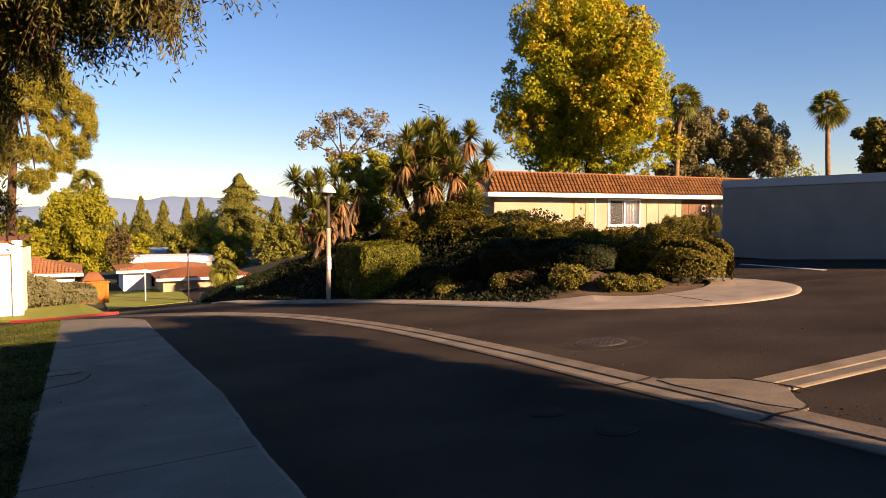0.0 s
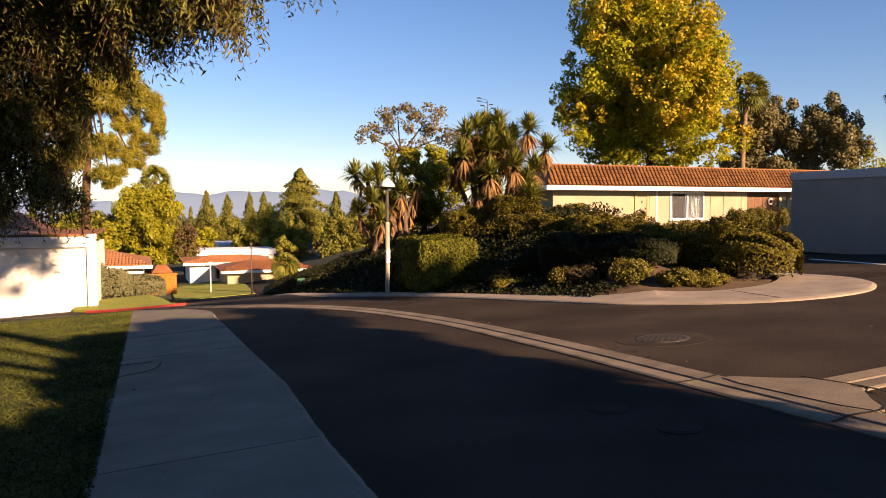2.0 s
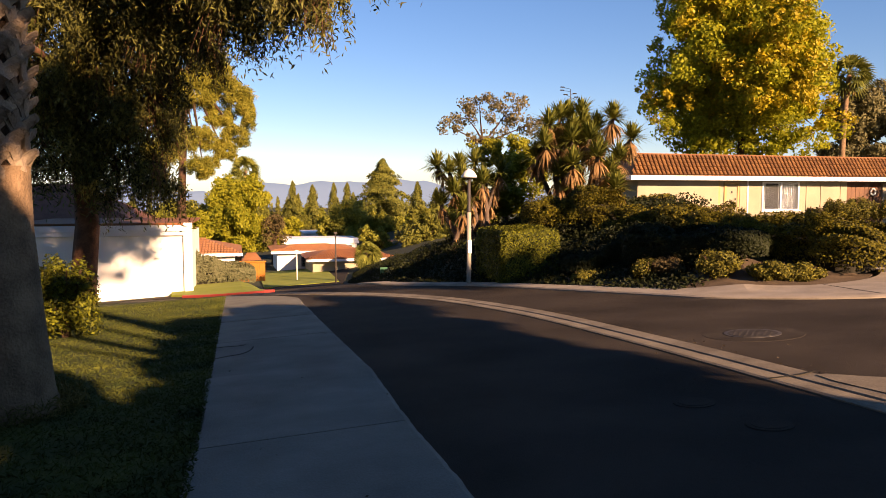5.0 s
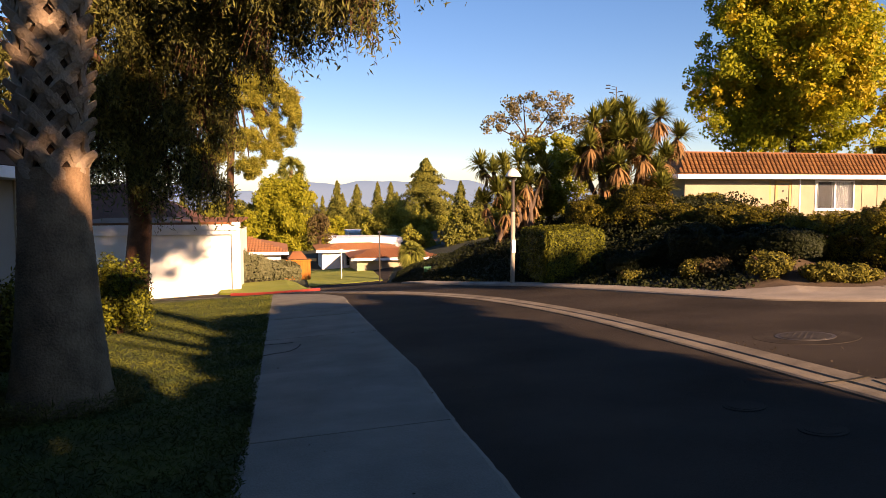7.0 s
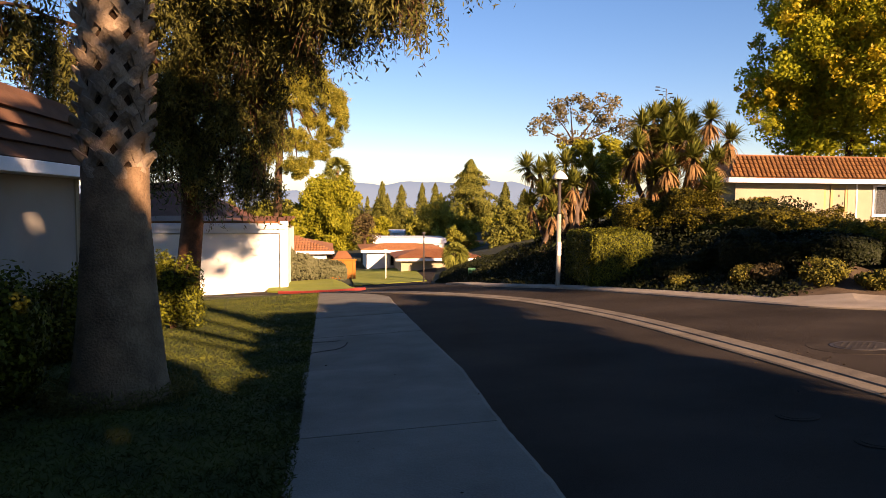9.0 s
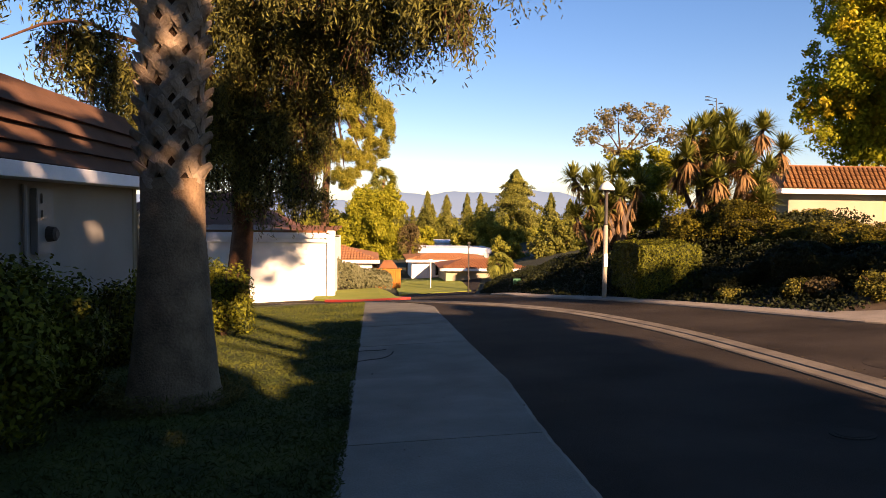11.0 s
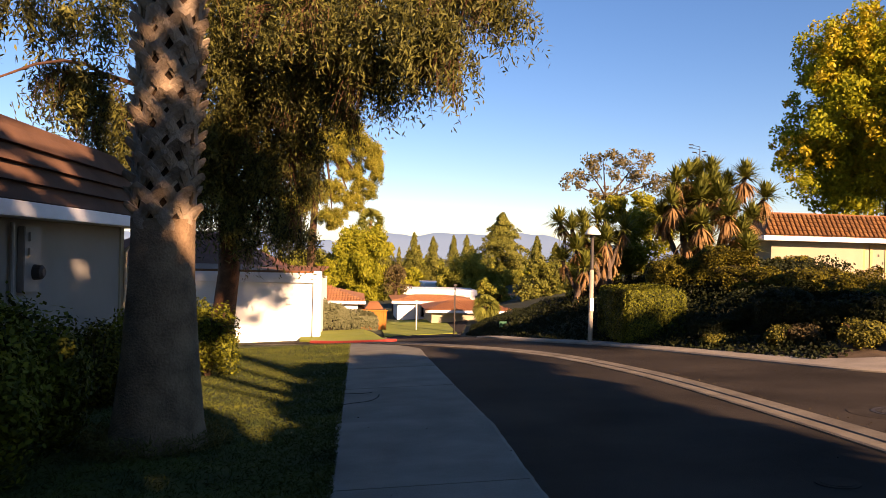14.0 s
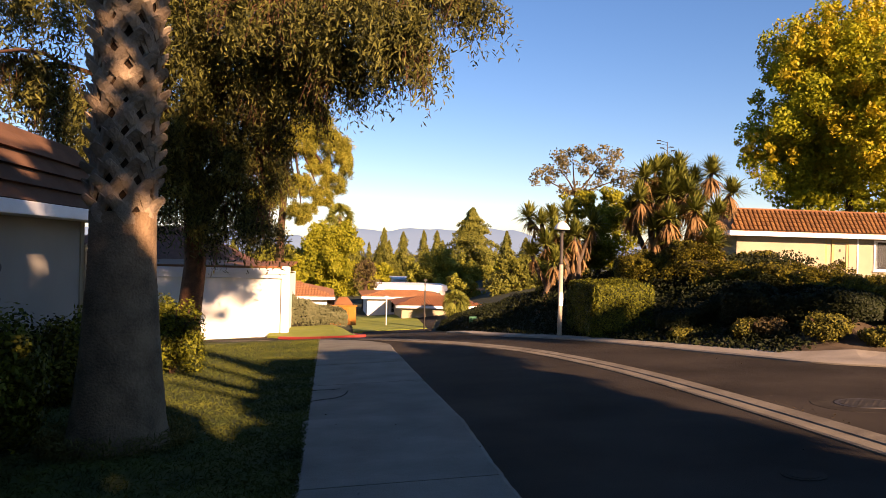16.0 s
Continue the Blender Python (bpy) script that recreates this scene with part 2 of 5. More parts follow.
def height(x, y):
    """The lie of the land: a slope down past the sidewalk's end, a planted bank, a far valley."""
    cx, cy = max(-14.0, min(24.0, x)), max(-25.0, y)
    z = 0.0526 * cx - 0.0561 * min(cy, 75.0)
    left = 1.0 - step(6.0, 16.0, x)
    z -= (0.063 * max(0.0, min(y, 45.0) - 22.0) - 0.023 * max(0.0, min(y, 75.0) - 45.0)) * left
    z += 0.5 * step(18, 34, y) * step(9, 16, x) + 0.75 * step(26, 60, y) * step(14, 22, x)
    far = step(75.0, 320.0, y) + step(60, 400, abs(x)) * 0.6
    z -= 16.0 * min(1.0, far)
    if -6 < x < 1.0 and 23 < y < 45:
        z += 0.42 * step(23.6, 28.5, y) * (1 - step(0.1, 0.95, x)) * (1 - step(34, 42, y))
    d = min(x - curb_x(y) - 0.5, (13.6 - x) if y < 19 else 9.0, y - 10.9)
    z += 1.55 * step(0.0, 6.0, d) * (1 - step(24, 36, y)) * (1 - step(14, 20, x))
    return z

def axis(lo, hi, fine_lo, fine_hi, stp):
    a = list(np.arange(fine_lo, fine_hi + 1e-6, stp))
    s, v = stp, fine_hi
    while v < hi:
        s *= 1.25
        v += s
        a.append(v)
    s, v = stp, fine_lo
    while v > lo:
        s *= 1.25
        v -= s
        a.insert(0, v)
    return a

xs, ys = axis(-4500, 4500, -16, 26, 0.5), axis(-4500, 4600, -10, 40, 0.5)
gv = [(x, y, height(x, y) - 0.06) for y in ys for x in xs]
gf = [(j * len(xs) + i, j * len(xs) + i + 1, (j + 1) * len(xs) + i + 1, (j + 1) * len(xs) + i) for j in range(len(ys) - 1) for i in range(len(xs) - 1)]
ground = tagged(part("ground", mesh("ground", gv, gf, EARTH, True), None), "brown earth sloping down towards a wooded valley", "ground", kind="structure")

def draped(name, rows, lift, thick, material, profile=None):
    """A slab over the land: rows of (x, y) from side to side, lifted, with sides going down."""
    verts, faces = [], []
    m = len(rows[0])
    for r in rows:
        for i, (x, y) in enumerate(r):
            verts.append((x, y, height(x, y) + lift + (profile[i] if profile else 0.0)))
    n = len(verts)
    for r in rows:
        for x, y in r:
            verts.append((x, y, height(x, y) + lift - thick))
    R = len(rows)
    for j in range(R - 1):
        for i in range(m - 1):
            a = j * m + i
            faces.append((a, a + 1, a + m + 1, a + m))
    ring = [i for i in range(m)] + [j * m + m - 1 for j in range(1, R)] + [(R - 1) * m + i for i in range(m - 2, -1, -1)] + [j * m for j in range(R - 2, 0, -1)]
    for a, b in zip(ring, ring[1:] + ring[:1]):
        faces.append((b, a, a + n, b + n))
    me = mesh(name, verts, faces, material)
    bm = bmesh.new()
    bm.from_mesh(me)
    bmesh.ops.recalc_face_normals(bm, faces=bm.faces)
    top = max(bm.faces, key=lambda f: abs(f.normal.z))
    if top.normal.z < 0:
        bmesh.ops.reverse_faces(bm, faces=bm.faces)
    bm.to_mesh(me)
    bm.free()
    return me

def spread(a, b, n):
    return [a + (b - a) * i / n for i in range(n + 1)]

def band(points, width_l, width_r, per=0.4, across=(0.0, 0.5, 1.0)):
    """Rows for draped() along a smooth line, so far to its left and right."""
    pts = [Vector(p).to_3d() for p in points]
    line = []
    for i in range(len(pts) - 1):
        p0, p1, p2, p3 = pts[max(i - 1, 0)], pts[i], pts[i + 1], pts[min(i + 2, len(pts) - 1)]
        n = max(2, int((p2 - p1).length / per))
        for k in range(n):
            t = k / n
            line.append(0.5 * ((2 * p1) + (p2 - p0) * t + (2 * p0 - 5 * p1 + 4 * p2 - p3) * t * t + (3 * p1 - p0 - 3 * p2 + p3) * t ** 3))
    line.append(pts[-1])
    rows = []
    for i, p in enumerate(line):
        d = (line[min(i + 1, len(line) - 1)] - line[max(i - 1, 0)]).normalized()
        s = Vector((d.y, -d.x, 0))
        rows.append([tuple((p + s * (-width_l + (width_l + width_r) * a)).to_2d()) for a in across])
    return rows

# the road, from the sidewalk's edge to the planted island, and the parking yard
ROAD_Y = [-30, 18.2, 18.8, 22.0, 22.6, 24.8, 26.0, 34, 45, 60]
ROAD_X = [1.0, 1.0, -0.6, -0.6, -6.8, -6.8, 0.8, 1.0, 2.0, 3.0]
road_rows = []
for y in spread(-30, 60, 200):
    x1 = curb_x(y) + 0.15 if y > 10.5 else 22.0
    road_rows.append([(x, y) for x in spread(float(np.interp(y, ROAD_Y, ROAD_X)), x1, 30)])
tagged(part("road", draped("road", road_rows, 0.0, 0.25, ASPHALT), None), "dark grey asphalt road with worn patches", "road", kind="structure")
yard_rows = [[(x, y) for x in spread(13.2, 40, 24)] for y in spread(10.4, 29, 16)]
tagged(part("pavement", draped("yard", yard_rows, 0.004, 0.2, ASPHALT), None), "dark asphalt parking yard before the carport", "pavement", kind="structure")
tagged(part("parking_line", draped("line", band([(18.2, 15.75), (17.4, 13.8), (16.6, 11.8)], 0.06, 0.06), 0.012, 0.02, WHITE), None), "worn white painted parking line on asphalt", "line", kind="structure")

# the lawn and its blades
def lawn_end(x):
    return 21.75 + (-0.46 - x) * 0.8
lawn_rows = [[(x, -20 + s * (lawn_end(x) + 20)) for x in spread(-14, -0.44, 30)] for s in spread(0, 1, 90)]
lawn = tagged(part("lawn", draped("lawn", lawn_rows, 0.035, 0.2, SHADED_GRASS), None), "mown green lawn beside the sidewalk", "lawn", kind="structure")
rng = np.random.default_rng(41)
n = 70000
bx = -0.40 - 5.0 * rng.random(n) ** 1.3
by = 2.5 + 19 * rng.random(n) ** 1.4
keep = by < 21.7
bz = np.array([height(a, b) for a, b in zip(bx, by)]) + 0.05
tagged(part("grass_blades", leaves_mesh("grass_blades", np.stack([bx, by, bz], 1)[keep], 0.07, 0.012, SHADED_GRASS, rng), None), "short uneven green grass blades on the lawn", "grass", kind="stuff")

# the sidewalk in slabs
def walk_r(y):
    return float(np.interp(y, [0, 5.6, 8.2, 17.0], [1.15, 1.27, 1.40, 1.42]))
def walk_l(y):
    return -0.44 - 0.02 * math.sin(y * 1.7)
sidewalk = tagged(new("sidewalk"), "grey concrete sidewalk, cracked and worn along its edge", "sidewalk", kind="structure")
wr = random.Random(5)
ends = [-12.2, -9.23, -6.26, -3.29, -0.32, 2.66, 5.63, 8.6, 11.57, 14.5, 17.4]
for y0, y1 in zip(ends, ends[1:]):
    rows = []
    for y in spread(y0 + 0.008, y1 - 0.008, 24):
        l, r = walk_l(y), walk_r(y) + wr.uniform(-0.012, 0.008)
        rows.append([(l + (r - l) * a, y) for a in (0, 0.02, 0.3, 0.6, 0.97, 1.0)])
    part("slab", draped("slab", rows, 0.05 + wr.uniform(-0.004, 0.004), 0.2, SLAB, (-0.012, 0, 0, 0, 0, -0.03)), None, sidewalk)
rows = []
for s in spread(0, 1, 20):
    # the last slab ends slantwise with a rounded outer corner
    l_end, r_x = 21.7, 1.42
    row = []
    for a in (0, 0.2, 0.4, 0.6, 0.75, 0.86, 0.94, 1.0):
        x = -0.44 + (r_x + 0.44) * a
        ye = 21.7 - 2.2 * a - (0.9 * max(0.0, a - 0.7) / 0.3) ** 2
        row.append((x, 17.408 + s * (ye - 17.408)))
    rows.append(row)
part("slab", draped("slab", rows, 0.05, 0.2, SLAB), None, sidewalk)
# cracks across the third slab
def crack(points, w):
    return draped("crack", band(points, w, w, 0.1, (0, 1)), 0.0565, 0.004, NEAR_BLACK)
part("crack", crack([(-0.44, 10.98), (-0.3, 11.05), (-0.1, 11.0), (0.02, 11.06)], 0.012), None, sidewalk)
part("crack", crack([(-0.44, 9.95), (-0.25, 10.1), (-0.05, 10.18), (0.08, 10.45), (0.13, 10.8)], 0.01), None, sidewalk)

# ribbon gutters of concrete, dished, with a groove
gutter_line = [(4.85, -14), (4.78, -4), (4.76, 2.0), (4.84, 5.0), (4.93, 8.0), (4.9, 11.4), (4.55, 14.4), (4.05, 16.4), (3.2, 18.3), (2.2, 19.9), (0.7, 21.6), (-0.7, 22.8), (-2.6, 24.2), (-5.2, 25.3)]
gutter = tagged(part("gutter", draped("gutter", band(gutter_line, 0.26, 0.26, 0.5, (0, 0.06, 0.44, 0.47, 0.53, 0.56, 0.94, 1)), 0.022, 0.1, GUTTER, (-0.01, 0, -0.010, -0.022, -0.022, -0.010, 0, -0.01)), None), "pale dished concrete gutter running along the road", "gutter", kind="structure")
tagged(part("gutter", draped("gutter", band([(5.55, 4.5), (8, 4.5), (14, 4.5), (22, 4.5)], 0.25, 0.25, 0.5, (0, 0.06, 0.44, 0.47, 0.53, 0.56, 0.94, 1)), 0.024, 0.1, GUTTER, (-0.01, 0, -0.010, -0.022, -0.022, -0.010, 0, -0.01)), None), "pale dished concrete gutter crossing the yard", "gutter", kind="structure")
junction = [[(4.98 + (0.05 if k in (0, 6) else 0) + a * (0.1 + 0.52 * min(1, k / 2.2, (6 - k) / 2.2)), 3.75 + k * 0.26) for a in (0, 0.5, 1)] for k in range(7)]
tagged(part("gutter_junction", draped("junction", junction, 0.027, 0.1, GUTTER), None), "broken concrete slab where two gutters meet", "gutter", kind="structure")
for line in ([(4.55, 3.72), (4.8, 3.76), (5.1, 3.74), (5.3, 3.9)], [(4.6, 5.42), (4.9, 5.4), (5.12, 5.45)], [(5.6, 4.05), (5.62, 4.4), (5.58, 4.9)]):
    part("crack", draped("crack", band(line, 0.014, 0.014, 0.08, (0, 1)), 0.030, 0.004, NEAR_BLACK), None, gutter)

# the island's curb and walk
FRONT = [(3.8, 24.0), (4.1, 21.1), (5.85, 18.1), (6.7, 15.7), (7.7, 12.4), (8.2, 11.0), (9.4, 9.5), (10.6, 8.9), (12.0, 9.05), (13.3, 10.2), (13.9, 12.2), (14.0, 16.0), (14.0, 19.5)]
BACK = [(4.2, 24.1), (4.5, 21.4), (6.3, 18.4), (7.25, 15.9), (8.35, 12.9), (9.0, 12.0), (10.0, 11.25), (10.9, 11.05), (11.8, 11.2), (12.6, 11.7), (13.0, 12.6), (13.2, 16.0), (13.2, 19.5)]
curb_rows = []
for i in range(len(FRONT) - 1):
    for k in range(6):
        t = k / 6
        def cr(P):
            q = [Vector(P[max(i - 1, 0)]), Vector(P[i]), Vector(P[i + 1]), Vector(P[min(i + 2, len(P) - 1)])]
            return 0.5 * ((2 * q[1]) + (q[2] - q[0]) * t + (2 * q[0] - 5 * q[1] + 4 * q[2] - q[3]) * t * t + (3 * q[1] - q[0] - 3 * q[2] + q[3]) * t ** 3)
        f, b = cr(FRONT), cr(BACK)
        curb_rows.append([tuple(f.lerp(b, a)) for a in (0, 0.04, 0.12, 0.4, 0.7, 1)])
curb = tagged(part("curb", draped("curb", curb_rows, 0.055, 0.3, CURB, (-0.03, -0.006, 0, 0, 0, 0)), None), "pale concrete curb walk rounding the planted island", "curb", kind="structure")
part("crack", draped("crack", band([(10.05, 9.3), (10.3, 10.2), (10.55, 11.05)], 0.014, 0.014, 0.1, (0, 1)), 0.058, 0.004, NEAR_BLACK), None, curb)

bed = [[(x0 + (x1 - x0) * a, y) for a in spread(0, 1, 6)] for y, x0, x1 in ((11.15, 10.2, 11.6), (11.6, 9.4, 12.3), (12.4, 8.6, 12.9), (14, 8.0, 13.1), (17, 7.2, 13.1))]
tagged(part("planting_bed", draped("bed", bed, 0.015, 0.1, SOIL), None), "bare brown soil bed behind the curb walk", "soil", kind="structure")

# red-painted curb round a wedge of lawn before the garage
red_line = [(-1.75, 24.68), (-0.6, 23.75), (0.2, 23.05), (0.7, 22.85), (0.98, 23.2), (0.95, 24.4), (0.9, 27), (1.0, 32)]
tagged(part("red_curb", draped("red_curb", band(red_line, 0.075, 0.075, 0.2, (0, 0.1, 0.9, 1)), 0.085, 0.3, RED_PAINT, (-0.02, 0, 0, -0.02)), None), "concrete curb painted faded red", "curb", kind="structure")
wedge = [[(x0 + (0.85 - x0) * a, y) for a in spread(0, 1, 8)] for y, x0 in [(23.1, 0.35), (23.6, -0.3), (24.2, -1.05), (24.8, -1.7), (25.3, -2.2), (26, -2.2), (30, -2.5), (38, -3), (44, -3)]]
tagged(part("lawn", draped("wedge", wedge, 0.07, 0.2, FAR_LAWN), None), "green lawn wedge behind the red curb, sun put in its colour", "lawn", kind="structure")
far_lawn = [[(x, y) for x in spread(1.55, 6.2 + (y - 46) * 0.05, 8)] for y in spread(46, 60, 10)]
tagged(part("lawn", draped("far_lawn", far_lawn, 0.03, 0.08, FAR_LAWN), None), "lawn before the far houses, sun put in its colour", "lawn", kind="structure")

def on_slope(x, y, lift):
    """A pose lying flat on the slope of the land."""
    zx, zy = (height(x + 0.2, y) - height(x - 0.2, y)) / 0.4, (height(x, y + 0.2) - height(x, y - 0.2)) / 0.4
    q = Vector((0, 0, 1)).rotation_difference(Vector((-zx, -zy, 1)).normalized())
    return Matrix.Translation((x, y, height(x, y) + lift)) @ q.to_matrix().to_4x4()

def disc(r, z0, z1, sides=40):
    bm = bmesh.new()
    bmesh.ops.create_cone(bm, cap_ends=True, segments=sides, radius1=r, radius2=r * 0.985, depth=z1 - z0)
    bmesh.ops.translate(bm, verts=bm.verts, vec=(0, 0, (z0 + z1) / 2))
    return bm

WORN_IRON = mat("worn_iron", (0.05, 0.042, 0.034), (0.10, 0.085, 0.07), 4, 0.7, 0.3, 60, spec=0.1)
def manhole(x, y, r):
    h = tagged(new("manhole_cover"), "round cast-iron manhole cover set in patched asphalt", "manhole")
    h.matrix_world = on_slope(x, y, 0.0)
    part("asphalt_collar", disc(r * 2.05, -0.02, 0.003), mat("collar_asphalt", (0.045, 0.036, 0.027), (0.105, 0.084, 0.064), 3, 0.9, 0.4, 90, spec=0.06), h)
    part("frame", disc(r * 1.16, -0.02, 0.008), DARK_METAL, h)
    part("cover", disc(r, -0.02, 0.011), WORN_IRON, h)
    bm = bmesh.new()
    k = int(r / 0.05)
    for i in range(-k, k + 1):
        for j in range(-k, k + 1):
            if (i * i + j * j) * 0.0025 < (r - 0.04) ** 2 and (i + j) % 2 == 0:
                box(i * 0.05 - 0.015, i * 0.05 + 0.015, j * 0.05 - 0.015, j * 0.05 + 0.015, 0.010, 0.0125, 0, bm)
    tagged(part("studs", bm, WORN_IRON, h), kind="stuff")
manhole(6.2, 7.62, 0.30)
for x, y in ((3.66, 4.3), (3.58, 5.1)):
    v = tagged(new("valve_cover"), "small round iron valve cover sunk in asphalt", "cover", "valve covers in the road")
    v.matrix_world = on_slope(x, y, 0.0)
    part("ring", disc(0.17, -0.02, 0.008), ASPHALT, v)
    part("lid", disc(0.13, -0.02, 0.012), ASPHALT, v)

# litter of dry leaves and specks
rng = np.random.default_rng(9)
c = np.stack([rng.uniform(-3, 12, 700), rng.uniform(3, 20, 700), np.zeros(700)], 1)
near_g = rng.random(700) < 0.5
c[near_g, 0] = 5.22 + rng.normal(0, 0.09, near_g.sum())
c[near_g, 1] = rng.uniform(3, 12, near_g.sum())
c[:, 2] = [height(a, b) + (0.065 if a < 1.4 else 0.012) for a, b, _ in c]
tagged(part("fallen_leaves", leaves_mesh("litter", c[::2], 0.03, 0.014, LITTER, rng, flat=0.9), None), "scattered dry brown leaves on the asphalt", "leaves", kind="stuff")

# ---- plants: makers ----
def hedge(name, label, path, half, top, n, size, material, seed, lump=0.16, group=""):
    """A clipped hedge along path (x, y): half its width, its height over the land, n leaves; thing > dark core that
    blocks light, foliage.
    """
    rng = np.random.default_rng(seed)
    h = tagged(new(name), label, "hedge", group)
    P = [np.array(p, float) for p in path]
    seg = np.array([np.linalg.norm(b - a) for a, b in zip(P, P[1:])])
    cum = np.concatenate([[0], np.cumsum(seg)])
    total = cum[-1] + 2 * half
    def centre(s):
        s = np.clip(s, 0, cum[-1] - 1e-6)
        i = int(np.searchsorted(cum, s, "right") - 1)
        t = (s - cum[i]) / seg[i]
        d = (P[i + 1] - P[i]) / seg[i]
        return P[i] * (1 - t) + P[i + 1] * t, d
    pts, out = np.empty((n, 3)), np.empty((n, 3))
    for k in range(n):
        s = rng.random() * total - half
        c, d = centre(s)
        end = max(0.0, -s, s - cum[-1]) / half
        w = half * math.sqrt(max(0.02, 1 - end ** 2.5))
        a = math.pi * rng.random()
        ca, sa = math.cos(a), math.sin(a)
        u, v = math.copysign(abs(ca) ** 0.45, ca), abs(sa) ** 0.45
        lumpy = 1 + lump * noise.noise(Vector((c[0] * 1.3 + ca, c[1] * 1.3, v * 2 + seed))) * 2
        r = lumpy * (1 - 0.25 * rng.random() ** 2.5) + 0.022 * rng.normal()
        tuft = noise.noise(Vector((c[0] * 5 + u * half * 5, c[1] * 5 + seed, v * top[0] * 5)))
        r *= 1 + 0.10 * tuft - (0.10 if tuft < -0.12 else 0.0)
        off = min(0.0, s) - max(0.0, s - cum[-1]) * -1.0
        x = c[0] + d[0] * off + d[1] * u * w * r
        y = c[1] + d[1] * off - d[0] * u * w * r
        tp = top[0] + (top[1] - top[0]) * min(1, max(0, s / max(cum[-1], 0.1)))
        nu, e = math.copysign(abs(ca) ** 1.55, ca), math.copysign(min(1.0, end) ** 1.5, off)
        out[k] = (d[1] * nu + d[0] * e, -d[0] * nu + d[1] * e, abs(sa) ** 1.55)
        pts[k] = (x, y, height(c[0], c[1]) + 0.05 + tp * v * r * (1 - 0.35 * min(1, end) ** 3))
    part("foliage", leaves_mesh("foliage", pts, size, size * 0.6, material, rng, facing=out, loose=0.75), None, h)
    vs, fs = [], []
    S = max(4, int(cum[-1] / 0.4))
    for j in range(S + 1):
        c, d = centre(cum[-1] * j / S)
        tp = top[0] + (top[1] - top[0]) * j / S
        for q in range(9):
            a = math.pi * q / 8
            u, v = math.copysign(abs(math.cos(a)) ** 0.45, math.cos(a)), abs(math.sin(a)) ** 0.45
            k = 0.66 * (1 + 0.1 * noise.noise(Vector((c[0], c[1], q))))
            vs.append((c[0] + d[1] * u * half * k, c[1] - d[0] * u * half * k, height(c[0], c[1]) - 0.05 + tp * 0.66 * v))
    for j in range(S):
        for q in range(8):
            fs.append((j * 9 + q, j * 9 + q + 1, (j + 1) * 9 + q + 1, (j + 1) * 9 + q))
    fs += [tuple(range(8, -1, -1)), tuple(S * 9 + q for q in range(9))]
    # solid near-black core added to block light behind the leaves
    part("dark_core", mesh("dark_core", vs, fs, NEAR_BLACK, True), None, h)
    return h

def box_hedge(name, label, x0, x1, y0, y1, top, n, size, material, seed):
    """A squarely clipped hedge with slightly uneven faces: thing > dark core that blocks light, foliage."""
    rng = np.random.default_rng(seed)
    h = tagged(new(name), label, "hedge")
    z0 = height((x0 + x1) / 2, (y0 + y1) / 2)
    lo, hi = np.array([x0, y0, z0 - 0.35]), np.array([x1, y1, z0 + top])
    size3 = hi - lo
    areas = np.array([size3[1] * size3[2], size3[1] * size3[2], size3[0] * size3[2], size3[0] * size3[2], size3[0] * size3[1]])
    face = rng.choice(5, n, p=areas / areas.sum())
    pts, out = lo + rng.random((n, 3)) * size3, np.zeros((n, 3))
    for f, (ax, sg) in enumerate(((0, -1), (0, 1), (1, -1), (1, 1), (2, 1))):
        k = face == f
        pts[k, ax] = (lo if sg < 0 else hi)[ax]
        out[k, ax] = sg
    mid = (lo + hi) / 2
    for i in range(n):
        wob = noise.noise(Vector(pts[i] * 1.6)) * 0.09 + noise.noise(Vector(pts[i] * 6.0)) * 0.06
        pts[i] += out[i] * (wob - 0.12 * rng.random() ** 2) + rng.normal(size=3) * 0.015
        q = np.abs(pts[i] - mid) / (size3 / 2)
        pts[i] -= (pts[i] - mid) * 0.08 * max(0.0, np.sort(q)[1] - 0.82) / 0.18
    part("foliage", leaves_mesh("foliage", pts, size, size * 0.6, material, rng, facing=out + [0, 0, 0.25], loose=0.75), None, h)
    # near-black block added to keep the hedge's inside unlit
    part("dark_core", box(x0 + 0.2, x1 - 0.2, y0 + 0.2, y1 - 0.2, z0 - 0.4, z0 + top - 0.2, 0.08), NEAR_BLACK, h)
    return h

def shrub(name, label, x, y, r, h, n, size, material, seed, group="", z=None):
    """A loose rounded shrub: thing > twigs, foliage."""
    rng = np.random.default_rng(seed)
    z0 = height(x, y) if z is None else z
    ob = tagged(new(name), label, "shrub", group)
    cl = []
    for i in range(14):
        a, q = rng.uniform(0, 2 * math.pi), math.sqrt(rng.random()) * 0.7
        cl.append((x + math.cos(a) * q * r, y + math.sin(a) * q * r, z0 + h * rng.uniform(0.3, 0.72) * (1.1 - 0.5 * q), r * 0.42, r * 0.42, h * 0.32))
    pts, out = in_clumps(rng, cl, n, 0.5)
    part("foliage", leaves_mesh("foliage", pts, size, size * 0.55, material, rng, facing=out), None, ob)
    pieces = []
    for i in range(7):
        a = rng.uniform(0, 2 * math.pi)
        pieces.append(tube([(x, y, z0 - 0.1), (x + math.cos(a) * r * 0.3, y + math.sin(a) * r * 0.3, z0 + h * 0.4), (x + math.cos(a) * r * 0.6, y + math.sin(a) * r * 0.6, z0 + h * 0.75)], [0.03, 0.02, 0.008], 5))
    part("twig_work", join_mesh("twig_work", pieces, BARK), None, ob)
    return ob

